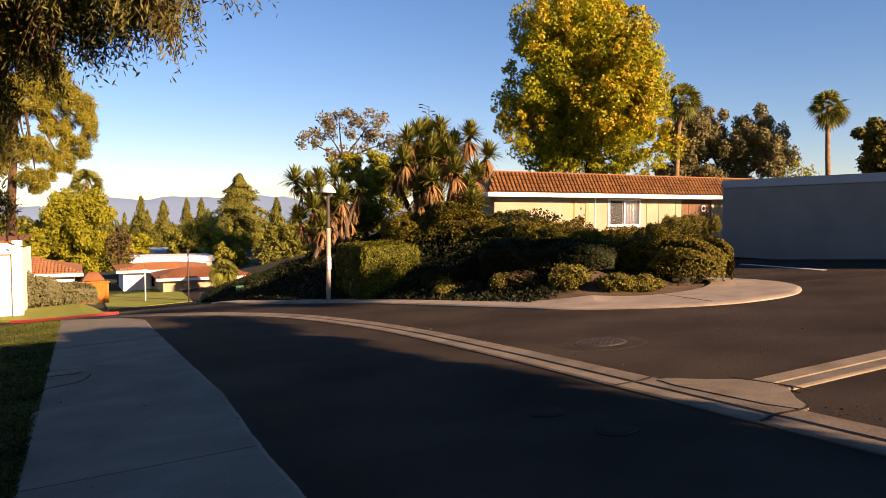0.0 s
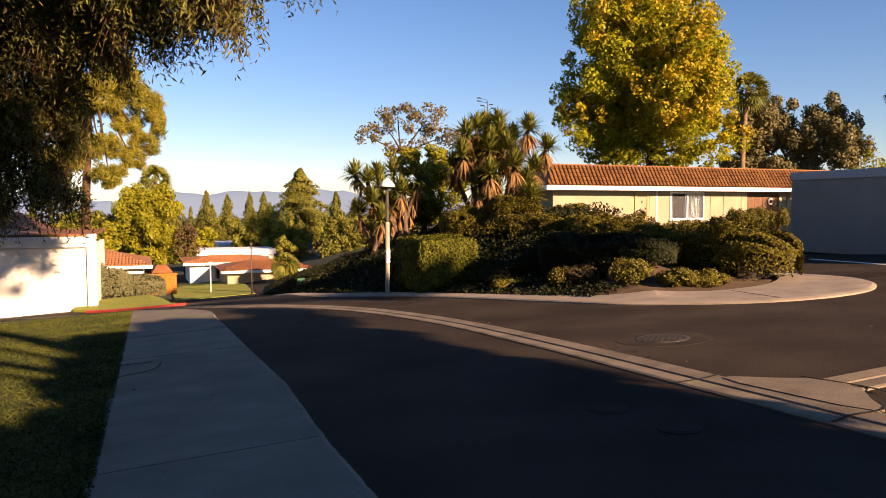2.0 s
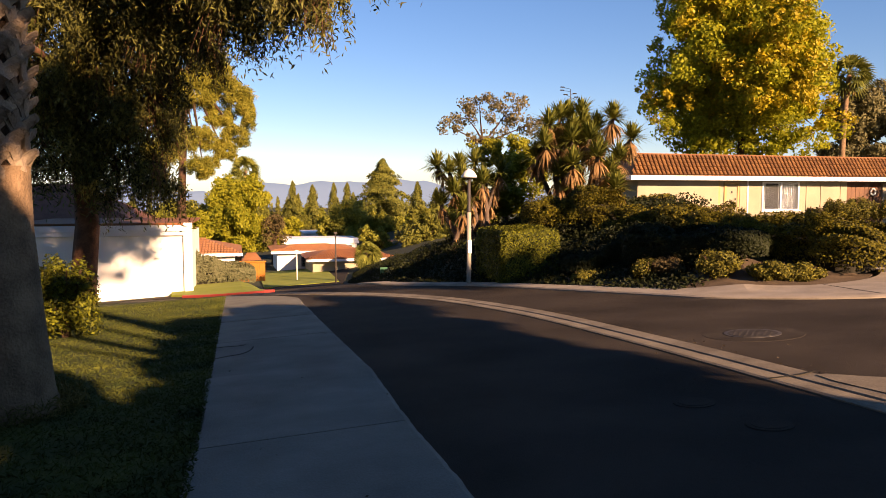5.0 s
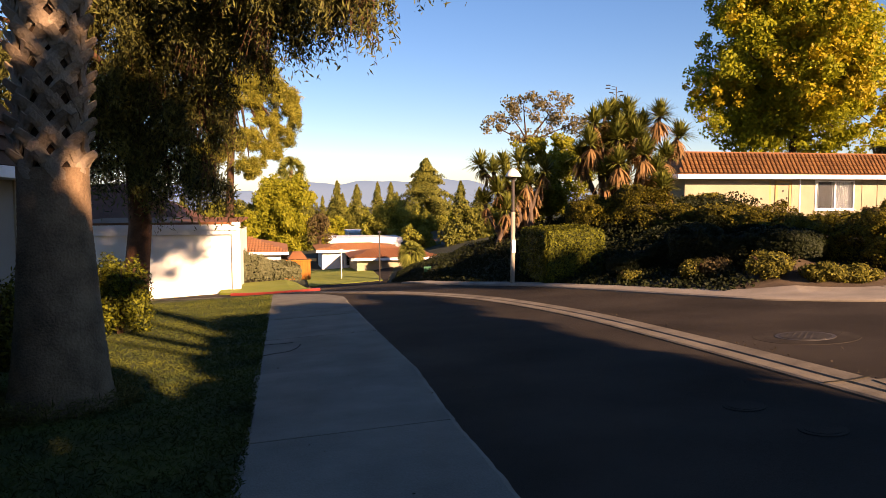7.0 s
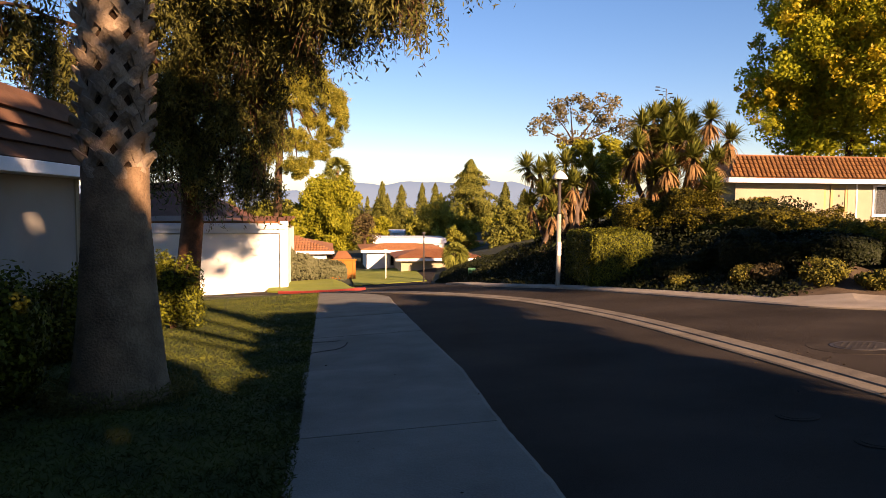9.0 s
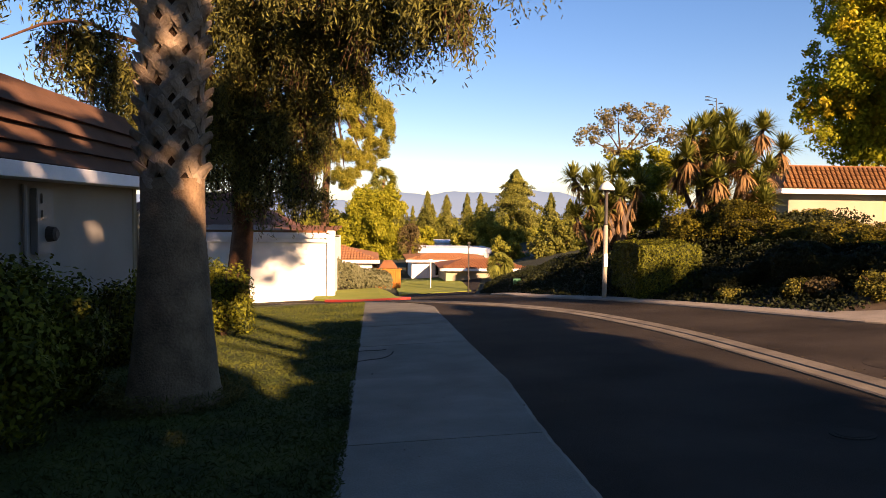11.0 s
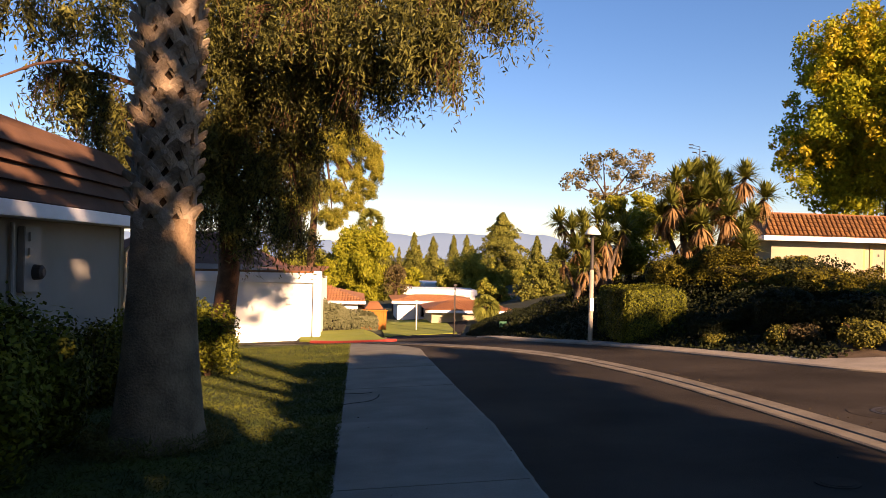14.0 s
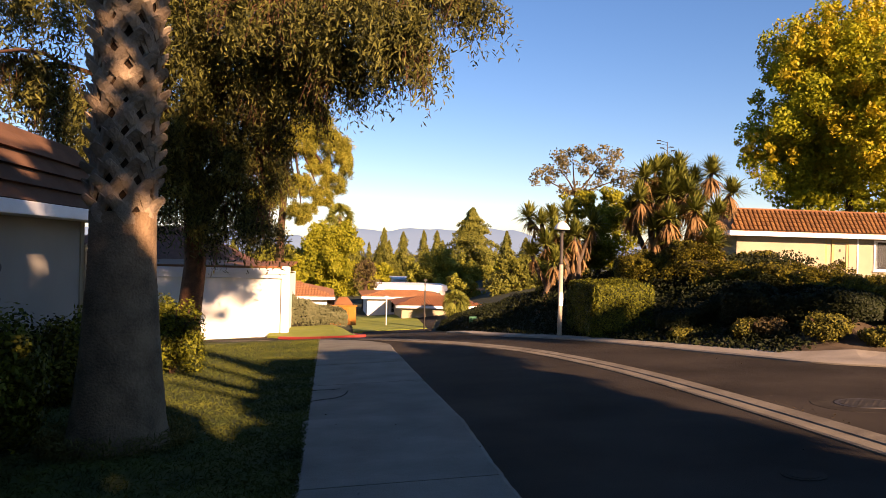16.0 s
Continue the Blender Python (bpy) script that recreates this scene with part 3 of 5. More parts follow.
def sub_clumps(rng, clumps, each, size):
    out = []
    for x, y, z, rx, ry, rz in clumps:
        for i in range(each):
            d = rng.normal(size=3)
            d /= np.linalg.norm(d)
            q = rng.uniform(0.45, 0.95)
            k = size * rng.uniform(0.7, 1.3)
            out.append((x + d[0] * rx * q, y + d[1] * ry * q, z + d[2] * rz * q, rx * k, ry * k, rz * k))
    return out

def limb(a, b, r0, r1, rng, sag=0.0, sides=7):
    """A limb from a to b with a slight bend."""
    a, b = Vector(a), Vector(b)
    m = a.lerp(b, 0.5) + Vector((rng.normal() * 0.06, rng.normal() * 0.06, rng.normal() * 0.04)) * (b - a).length + Vector((0, 0, -sag))
    pts = [a.lerp(m, t) * (1 - t) + m.lerp(b, t) * t for t in (0, 0.25, 0.5, 0.75, 1)]
    return tube(pts, [r0 + (r1 - r0) * t for t in (0, 0.25, 0.5, 0.75, 1)], sides, 0.1, random)

def tree(name, label, trunk, r0, clumps, n, size, material, seed, each=14, sub=0.34, aspect=0.6, droop=0.0, category="tree", bark=None, group="", shell=0.4, loose=0.9):
    """A tree: thing > trunk, limbs, crown. trunk: points from the foot up; clumps: main masses of the crown."""
    rng = np.random.default_rng(seed)
    random.seed(seed)
    t = tagged(new(name), label, category, group)
    radii = [r0 * (1.35 if i == 0 else 1 - 0.5 * i / (len(trunk) - 1)) for i in range(len(trunk))]
    part("trunk", join_mesh("trunk", [tube(trunk, radii, 12, 0.14, random)], bark or BARK, True), None, t)
    top = Vector(trunk[-1])
    low = Vector(trunk[len(trunk) // 2])
    pieces = []
    for c in clumps:
        start = top if c[2] > top.z else low.lerp(top, 0.6)
        pieces.append(limb(start, c[:3], r0 * 0.4, r0 * 0.08, rng))
    part("branching", join_mesh("branching", pieces, bark or BARK, True), None, t)
    cl = sub_clumps(rng, clumps, each, sub)
    pts, out = in_clumps(rng, cl, n, shell)
    part("crown", leaves_mesh("crown", pts, size, size * aspect, material, rng, droop, facing=out, loose=loose), None, t)
    return t

def cloud(rng, x, y, z, rx, rz, n, k=0.42, taper=0.0):
    """n main masses filling an egg-shaped crown."""
    out = []
    for i in range(n):
        d = rng.normal(size=3)
        d /= np.linalg.norm(d)
        q = rng.uniform(0.3, 0.72)
        w = 1 - taper * max(0, d[2]) * q
        out.append((x + d[0] * rx * q * w, y + d[1] * rx * q * w, z + d[2] * rz * q, rx * k * w, rx * k * w, rz * k * 0.85))
    return out

def conifer(name, label, x, y, z0, h, r, n, size, material, seed):
    """A tiered conifer with a ragged outline: thing > trunk, crown."""
    rng = np.random.default_rng(seed)
    t = tagged(new(name), label, "tree")
    part("trunk", join_mesh("trunk", [tube([(x, y, z0 - 0.5), (x, y, z0 + h * 0.4), (x, y, z0 + h * 0.9)], [r * 0.06, r * 0.04, 0.03], 8)], BARK, True), None, t)
    n = int(n * 1.5)
    f = rng.random(n) ** 1.2 * 0.995
    tiers = max(5, h / 1.5)
    a = rng.uniform(0, 2 * math.pi, n)
    saw = (f * tiers + 0.35 * np.sin(a * 2 + seed)) % 1.0
    lump = np.array([noise.noise(Vector((math.cos(q) * 1.6, math.sin(q) * 1.6, ff * h * 0.8 + seed))) for q, ff in zip(a, f)])
    rad = (r * (1 - f) ** 0.75 + 0.02) * (1.25 - 0.65 * saw) * (1 + 1.1 * lump)
    rad = rad * (0.25 + 0.75 * rng.random(n) ** 0.45)
    p = np.stack([x + np.cos(a) * rad, y + np.sin(a) * rad, z0 + h * (0.05 + 0.95 * f) - rad * 0.18 + rng.normal(0, 0.1, n)], 1)
    part("crown", leaves_mesh("crown", p, size, size * 0.4, material, rng, facing=np.stack([np.cos(a), np.sin(a), 0 * a + 0.5], 1), loose=1.0), None, t)
    return t

def blades(name, centre, count, length, width, material, rng, lo, hi, bend=0.15):
    """A rosette of sword leaves round centre; lo, hi: their rise in degrees."""
    vs, fs = [], []
    for i in range(count):
        a = rng.uniform(0, 2 * math.pi)
        e = radians(rng.uniform(lo, hi))
        d = Vector((math.cos(a) * math.cos(e), math.sin(a) * math.cos(e), math.sin(e)))
        s = Vector((-math.sin(a), math.cos(a), 0))
        L, w = length * rng.uniform(0.7, 1.15), width * rng.uniform(0.7, 1.2)
        c = Vector(centre)
        mid, tip = c + d * L * 0.55, c + d * L + Vector((0, 0, -bend * L))
        o = len(vs)
        vs += [c - s * w * 0.35, c + s * w * 0.35, mid + s * w * 0.5, tip, mid - s * w * 0.5]
        fs += [(o, o + 1, o + 2, o + 4), (o + 4, o + 2, o + 3)]
    return mesh(name, vs, fs, material)

def yucca(name, label, foot, heads, seed, size=0.68, dry=1.0):
    """A many-stemmed tree yucca: thing > stems, and a green rosette and a dry skirt at each head."""
    rng = np.random.default_rng(seed)
    random.seed(seed)
    t = tagged(new(name), label, "yucca")
    for h in heads:
        f = foot[int(rng.integers(len(foot)))]
        f = (f[0] + rng.normal() * 0.12, f[1] + rng.normal() * 0.12, height(f[0], f[1]) - 0.15)
        part("stem", join_mesh("stem", [limb(f, h, 0.10, 0.06, rng, 0.1, 8)], mat_yucca, True), None, t)
        part("rosette", blades("rosette", h, 190, size * 1.05, 0.06, L_YUCCA, rng, -12, 88), None, t)
        d = (Vector(h) - Vector(f)).normalized()
        skirt = Vector(h) - d * 0.12
        part("dry_skirt", blades("dry_skirt", skirt, int(110 * dry), size * (0.6 + 0.4 * dry) * 0.95, 0.06, DRY, rng, -88, -30, 0.25), None, t)
        span = (Vector(h) - Vector(f)).length
        for k in range(1, int(span / 0.45)):
            if k * 0.45 + 0.42 < span - 0.9:
                part("dry_skirt", blades("dry_skirt", Vector(h) - d * (0.42 + k * 0.4), 34, size * 0.6, 0.05, DRY, rng, -88, -62, 0.1), None, t)
        skirt = Vector(h) - d * 0.42
        part("dry_skirt", blades("dry_skirt", skirt, int(40 * dry), size * 0.75, 0.045, DRY, rng, -88, -60, 0.1), None, t)
    return t
mat_yucca = mat("yucca_bark", (0.10, 0.065, 0.045), (0.24, 0.17, 0.12), 5, 0.95, 0.7, 30)

def fan_palm(name, label, foot, head, r, seed, size=1.7):
    """A tall fan palm far off: thing > trunk, crown of fans, dry skirt."""
    rng = np.random.default_rng(seed)
    t = tagged(new(name), label, "palm tree")
    a, b = Vector(foot), Vector(head)
    part("trunk", join_mesh("trunk", [tube([a.lerp(b, k / 6) + Vector((0.12 * math.sin(k), 0, 0)) for k in range(7)], [r * (1.3 - 0.07 * k) for k in range(7)], 10, 0.12, random)], PALM_BARK, True), None, t)
    vs, fs = [], []
    for i in range(64):
        az, e = rng.uniform(0, 2 * math.pi), radians(rng.uniform(-70, 88))
        d = Vector((math.cos(az) * math.cos(e), math.sin(az) * math.cos(e), math.sin(e)))
        hub = b + d * size * 0.5
        s = d.cross(Vector((0, 0, 1))).normalized()
        roll = rng.uniform(-1.3, 1.3)
        s = s * math.cos(roll) + s.cross(d) * math.sin(roll)
        u = s.cross(d)
        for k in range(11):
            q = radians(-75 + 15 * k)
            dd = (d * math.cos(q) + s * math.sin(q)).normalized()
            o = len(vs)
            tip = hub + dd * size * 0.75 + Vector((0, 0, -0.3))
            vs += [hub, hub + dd * size * 0.3 + u * 0.03 + dd.cross(u) * 0.06, tip, hub + dd * size * 0.3 - dd.cross(u) * 0.06]
            fs.append((o, o + 1, o + 2, o + 3))
        o = len(vs)
        vs += [b - s * 0.02, b + s * 0.02, hub + s * 0.02, hub - s * 0.02]
        fs.append((o, o + 1, o + 2, o + 3))
    part("crown", mesh("crown", vs, fs, L_YUCCA), None, t)
    part("dry_skirt", blades("dry_skirt", b - Vector((0, 0, 0.3)), 60, size * 0.8, 0.12, DRY, rng, -88, -55), None, t)
    return t

# ---- buildings: makers ----
def wall_x(x0, x1, y, z0, z1, thick, holes=()):
    """A wall along x whose face stands at y, with openings (xa, xb, za, zb) through it."""
    out, x = [], x0
    for xa, xb, za, zb in sorted(holes):
        out.append(box(x, xa, y, y + thick, z0, z1))
        if za > z0:
            out.append(box(xa, xb, y, y + thick, z0, za))
        if zb < z1:
            out.append(box(xa, xb, y, y + thick, zb, z1))
        x = xb
    return out + [box(x, x1, y, y + thick, z0, z1)]

def tile_slope(x0, x1, y_low, z_low, y_high, z_high, pitch, courses, in0=0.0, in1=0.0, material=None):
    """Barrel tiles on a slope that faces -y, as ribs in overlapping courses; in0, in1: how far the top runs in at the ends."""
    vs, fs = [], []
    k = int((x1 - x0) / pitch)
    nrm = Vector((0, -(z_high - z_low), y_high - y_low)).normalized()
    if nrm.z < 0:
        nrm = -nrm
    for i in range(k):
        cx = x0 + (i + 0.5) * pitch
        for c in range(courses):
            f0, f1 = c / courses, (c + 1.08) / courses
            if cx < x0 + in0 * f0 or cx > x1 - in1 * f0:
                continue
            o = len(vs)
            for f, lift, rr in ((f0, 0.035, 0.46), (f1, 0.0, 0.40)):
                base = Vector((cx + random.uniform(-0.006, 0.006), y_low + (y_high - y_low) * f, z_low + (z_high - z_low) * f)) + nrm * lift
                for q in range(5):
                    a = math.pi * q / 4
                    vs.append(base + Vector((math.cos(a) * pitch * rr, 0, 0)) + nrm * (math.sin(a) * pitch * rr))
            for q in range(4):
                fs.append((o + q, o + q + 1, o + 6 + q, o + 5 + q))
            fs.append((o, o + 1, o + 2, o + 3, o + 4))
    return mesh("tiles", vs, fs, material or TILE_ISLAND)
TILE_FAR = mat("orange_tile", (0.36, 0.14, 0.055), (0.56, 0.26, 0.11), 1.2, 0.8, 0.1, 40, island=0.4)
TILE_ISLAND = mat("barrel_tile", (0.13, 0.052, 0.016), (0.33, 0.15, 0.045), 1.2, 0.75, 0.2, 50, island=0.5)

def frustum(x0, x1, y0, y1, z0, z1, ix, iy):
    """A roof body: a base rectangle and a smaller top."""
    bm = bmesh.new()
    a = [bm.verts.new(p) for p in ((x0, y0, z0), (x1, y0, z0), (x1, y1, z0), (x0, y1, z0))]
    b = [bm.verts.new(p) for p in ((x0 + ix, y0 + iy, z1), (x1 - ix, y0 + iy, z1), (x1 - ix, y1 - iy, z1), (x0 + ix, y1 - iy, z1))]
    for i in range(4):
        bm.faces.new((a[i], a[(i + 1) % 4], b[(i + 1) % 4], b[i]))
    bm.faces.new(b)
    bm.faces.new(a[::-1])
    return bm

def window(parent, x0, x1, y, z0, z1, panes=2, curtain=True):
    """A window set in an opening that faces -y: window > frame, sill, panes, curtain, near-black board."""
    bm = bmesh.new()
    w = 0.07
    box(x0, x1, y - 0.04, y + 0.06, z0, z0 + w, 0, bm)
    box(x0, x1, y - 0.04, y + 0.06, z1 - w, z1, 0, bm)
    for i in range(panes + 1):
        c = x0 + (x1 - x0 - w) * i / panes
        box(c, c + w, y - 0.04, y + 0.06, z0 + w, z1 - w, 0, bm)
    win = part("window", bm, WHITE, parent, "white-framed sliding window")
    part("sill", box(x0 - 0.06, x1 + 0.06, y - 0.10, y - 0.045, z0 - 0.06, z0 - 0.004), WHITE, win)
    for i in range(panes):
        a = x0 + w + (x1 - x0 - w) * i / panes
        part("pane", box(a, a + (x1 - x0 - w) / panes - w, y + 0.01, y + 0.02, z0 + w, z1 - w), GLASS_CLEAR, win)
    if curtain:
        for k0, k1 in ((0, 7), (20, 41)):
            vs = []
            for i in range(k0, k1):
                xx = x0 + (x1 - x0) * i / 40
                vs += [(xx, y + 0.16 + 0.03 * (i % 2), z0), (xx, y + 0.16 + 0.03 * (i % 2), z1)]
            fs = [(2 * i, 2 * i + 2, 2 * i + 3, 2 * i + 1) for i in range(k1 - k0 - 1)]
            part("curtain", mesh("curtain", vs, fs, CURTAIN), None, win, "white pleated curtain")
    # near-black board stands in for the unlit room behind
    part("unlit_room_board", box(x0, x1, y + 0.5, y + 0.55, z0, z1), NEAR_BLACK, win)
    return win
GLASS_CLEAR = bpy.data.materials.new("clear_glass")
GLASS_CLEAR.use_nodes = True
gb = GLASS_CLEAR.node_tree.nodes["Principled BSDF"]
gb.inputs["Base Color"].default_value = (0.9, 0.93, 0.93, 1)
gb.inputs["Transmission Weight"].default_value = 0.95
gb.inputs["Roughness"].default_value, gb.inputs["IOR"].default_value = 0.02, 1.1

# ---- house with the tiled mansard roof ----
H1 = tagged(new("house"), "low cream stucco house with clay-tiled mansard roof", "house")
hy, zf, ze = 31.4, -0.35, 2.5
for piece in wall_x(18.75, 40, hy, zf, ze, 0.2, [(23.35, 24.62, zf + 0.3, 2.42), (25.95, 28.25, 0.98, 2.44), (31.35, 33.75, zf + 0.3, 2.46)]):
    part("wall", piece, STUCCO, H1)
part("wall", box(18.75, 18.95, hy + 0.2, 34.2, zf, ze), STUCCO, H1)
part("wall", box(39.8, 40, hy + 0.2, 34.2, zf, ze), STUCCO, H1)
part("wall", box(18.95, 39.8, 34.0, 34.2, zf, ze), STUCCO, H1)
part("soffit", box(18.1, 40.5, 30.75, 34.8, ze + 0.002, ze + 0.05), WHITE, H1)
part("fascia", box(18.07, 40.58, 30.64, 30.75, ze - 0.01, ze + 0.2, 0.01), WHITE, H1, "white painted fascia board")
part("fascia", box(17.95, 18.07, 30.64, 34.8, ze - 0.01, ze + 0.2, 0.01), WHITE, H1)
roof = part("roof", frustum(18.0, 40.5, 30.7, 34.8, ze + 0.205, 3.72, 0.65, 0.65), TILE, H1, "orange clay barrel-tile mansard")
tagged(part("tiles", tile_slope(18.0, 40.5, 30.68, ze + 0.22, 31.33, 3.70, 0.23, 5, 0.65, 0.65), None, roof), kind="stuff")
part("ridge_cap", box(18.6, 39.9, 31.28, 31.5, 3.70, 3.80, 0.04), TILE, roof)
door = part("door", box(23.85, 24.5, hy + 0.06, hy + 0.11, zf + 0.3, 2.3, 0.01), STUCCO, H1, "cream panelled front door")
part("handle", box(24.36, 24.42, hy + 0.02, hy + 0.06, 1.5, 1.62, 0.01), DARK_METAL, door)
part("knocker", box(24.13, 24.22, hy + 0.035, hy + 0.06, 1.86, 1.98, 0.01), DARK_METAL, door)
bm = bmesh.new()
for a, b in ((23.35, 23.47), (23.72, 23.85), (24.5, 24.62)):
    box(a, b, hy + 0.02, hy + 0.12, zf + 0.3, 2.42, 0, bm)
box(23.85, 24.5, hy + 0.02, hy + 0.12, 2.3, 2.42, 0, bm)
part("door_frame", bm, mat("yellow_trim", (0.52, 0.38, 0.16), (0.60, 0.45, 0.20), 3, 0.7, 0.1, 40), H1)
part("side_panel", box(23.47, 23.72, hy + 0.07, hy + 0.12, zf + 0.3, 2.42), STUCCO, H1)
window(H1, 25.95, 28.25, hy, 0.98, 2.44)
for i in range(8):
    xx = 31.4 + i * 0.29
    part("board", box(xx, xx + 0.28, hy + 0.05 + 0.006 * (i % 2), hy + 0.1, zf + 0.3, 2.46, 0.006), BROWN_DOOR, H1)
part("wreath", join_mesh("wreath", [tube([(33.1 + 0.16 * math.cos(a), hy + 0.0, 1.95 + 0.16 * math.sin(a)) for a in spread(0, 2 * math.pi, 14)], [0.05] * 15, 6)], LAMP_WHITE), None, H1)
for xx in (25.05, 28.7, 29.62, 30.9, 34.3):
    part("batten", box(xx, xx + 0.07, hy - 0.03, hy - 0.003, zf, ze), WHITE if xx < 26 else STUCCO, H1)
part("chimney", box(17.6, 18.3, 36.5, 37.2, -0.6, 3.35, 0.03), STUCCO_GREY, roof)

# ---- near house with the brown boarded mansard ----
H2 = tagged(new("house"), "cream house with brown boarded mansard roof, shaded", "house")
hx, z2 = -4.8, 1.95
part("wall", box(hx - 0.2, hx, -9, 14.45, -2.2, z2), STUCCO_GREY, H2)
part("wall", box(-16, hx - 0.2, 14.25, 14.45, -2.2, z2), STUCCO_GREY, H2)
part("wall", box(-16, hx - 0.2, -9, -8.8, -2.2, z2), STUCCO_GREY, H2)
part("wall", box(-16.2, -16, -9, 14.45, -2.2, z2), STUCCO_GREY, H2)
part("soffit", box(-16.2, -4.25, -9.5, 15.0, z2 + 0.002, z2 + 0.04), WHITE, H2)
part("fascia", box(-4.24, -4.12, -9.5, 15.0, z2 - 0.01, z2 + 0.17, 0.008), WHITE, H2, "white painted fascia board")
part("fascia", box(-16.2, -4.24, 15.0, 15.12, z2 - 0.01, z2 + 0.17, 0.008), WHITE, H2)
r2 = part("roof", frustum(-16.2, -4.3, -9.4, 14.95, z2 + 0.17, 3.3, 0.62, 0.62), SHINGLE, H2, "brown mansard of broad boards")
zc = [z2 + 0.18, z2 + 0.42, z2 + 0.68, z2 + 0.94, z2 + 1.22]
for i in range(4):
    f0, f1 = (zc[i] - z2 - 0.17) / 1.18, (zc[i + 1] - z2 - 0.17) / 1.18
    bm = bmesh.new()
    xa, xb = -4.3 - 0.62 * f0 + 0.10, -4.3 - 0.62 * f1 + 0.015
    ya, yb = 14.95 - 0.62 * f0 + 0.10, 14.95 - 0.62 * f1 + 0.015
    q = [bm.verts.new(p) for p in ((xa, -9.4, zc[i] + 0.012), (xa, ya, zc[i] + 0.012), (xb, yb, zc[i + 1]), (xb, -9.4, zc[i + 1]),
                                    (xa - 0.10, -9.4, zc[i] + 0.012), (xa - 0.10, ya - 0.1, zc[i] + 0.012), (xb - 0.05, yb - 0.05, zc[i + 1]), (xb - 0.05, -9.4, zc[i + 1]))]
    for f in ((0, 1, 2, 3), (4, 7, 6, 5), (0, 4, 5, 1), (1, 5, 6, 2), (3, 2, 6, 7)):
        bm.faces.new([q[k] for k in f])
    part("roof_board", bm, SHINGLE, r2)
part("corner_trim", box(hx - 0.1, hx + 0.03, 14.3, 14.48, -1.5, z2), STUCCO, H2)
part("downpipe", join_mesh("downpipe", [tube([(hx + 0.5, 14.7, z2), (hx + 0.3, 14.6, z2 - 0.2), (hx + 0.09, 14.4, z2 - 0.45), (hx + 0.09, 14.4, -1.0)], [0.035] * 4, 8)], STUCCO), None, H2)
meter = part("meter_panel", box(hx + 0.004, hx + 0.10, 10.1, 10.62, 0.95, 1.85, 0.01), METAL, H2, "grey electric meter panel")
part("meter", join_mesh("meter", [tube([(hx + 0.1, 10.42, 1.22), (hx + 0.2, 10.42, 1.22), (hx + 0.23, 10.42, 1.22)], [0.11, 0.10, 0.06], 16)], DARK_METAL), None, meter)
for zb in (1.42, 1.64):
    part("breaker_cover", box(hx + 0.10, hx + 0.125, 10.2, 10.5, zb, zb + 0.14, 0.01), METAL, meter)
part("pipe", join_mesh("pipe", [tube([(hx + 0.05, 9.85, -0.9), (hx + 0.05, 9.85, 1.9)], [0.03, 0.03], 8)], METAL), None, H2)

# ---- white garage beyond the lawn ----
G = tagged(new("garage"), "white stucco garage with a flat tile-edged roof", "garage")
part("wall", wall_x(-7.2, -1.62, 26.0, -2.2, 0.36, 0.2)[0], STUCCO_WHITE, G)
part("wall", box(-1.82, -1.62, 26.2, 33, -2.4, 0.36), STUCCO_WHITE, G)
part("wall", box(-7.2, -7.0, 26.2, 33, -2.4, 0.36), STUCCO_WHITE, G)
part("wall", box(-7.0, -1.82, 32.8, 33, -2.4, 0.36), STUCCO_WHITE, G)
part("door_panel", box(-6.2, -2.45, 25.965, 25.995, -1.7, 0.12, 0.01), STUCCO_WHITE, G, "plain white garage door")
part("fascia", box(-7.3, -1.6, 25.86, 26.0, 0.38, 0.52, 0.01), WHITE, G)
part("fascia", box(-7.35, -1.57, 25.80, 26.0, 0.524, 0.72, 0.01), WHITE, G)
part("corner_pier", box(-1.80, -1.52, 25.88, 26.3, -1.75, 0.80, 0.02), STUCCO_WHITE, G)
part("roof", box(-7.35, -1.55, 25.9, 33.1, 0.725, 0.80, 0.02), TILE, G, "thin red tile roof edge")
# the house behind it shows a brown hipped roof
G2 = tagged(new("house"), "house behind the garage with a brown hipped roof", "house")
part("wall", box(-13, -4.8, 34, 42, -3, 0.6), STUCCO, G2)
part("roof", frustum(-13.5, -4.2, 33.5, 42.5, 0.6, 2.3, 3.2, 3.2), mat("red_brown_shingle", (0.16, 0.06, 0.035), (0.28, 0.12, 0.07), 2, 0.85, 0.4, 50), G2)

# ---- carport by the yard ----
C = tagged(new("carport"), "long grey stucco carport with a pale roof band", "carport")
part("wall", box(20.0, 20.2, 2, 18.1, -0.4, 2.5), STUCCO_GREY, C)
part("wall", box(20.2, 27, 17.9, 18.1, -0.4, 2.5), STUCCO_GREY, C)
part("wall", box(26.8, 27, 2, 17.9, -0.4, 2.5), STUCCO_GREY, C)
part("roof", box(19.96, 27.05, 1.9, 18.15, 2.505, 2.77, 0.015), mat("grey_white_band", (0.55, 0.55, 0.56), (0.64, 0.64, 0.65), 0.7, 0.6, 0.1, 30), C, "pale flat roof band")
part("base_strip", box(19.97, 19.996, 2, 18.1, -0.1, 0.16), NEAR_BLACK, C)

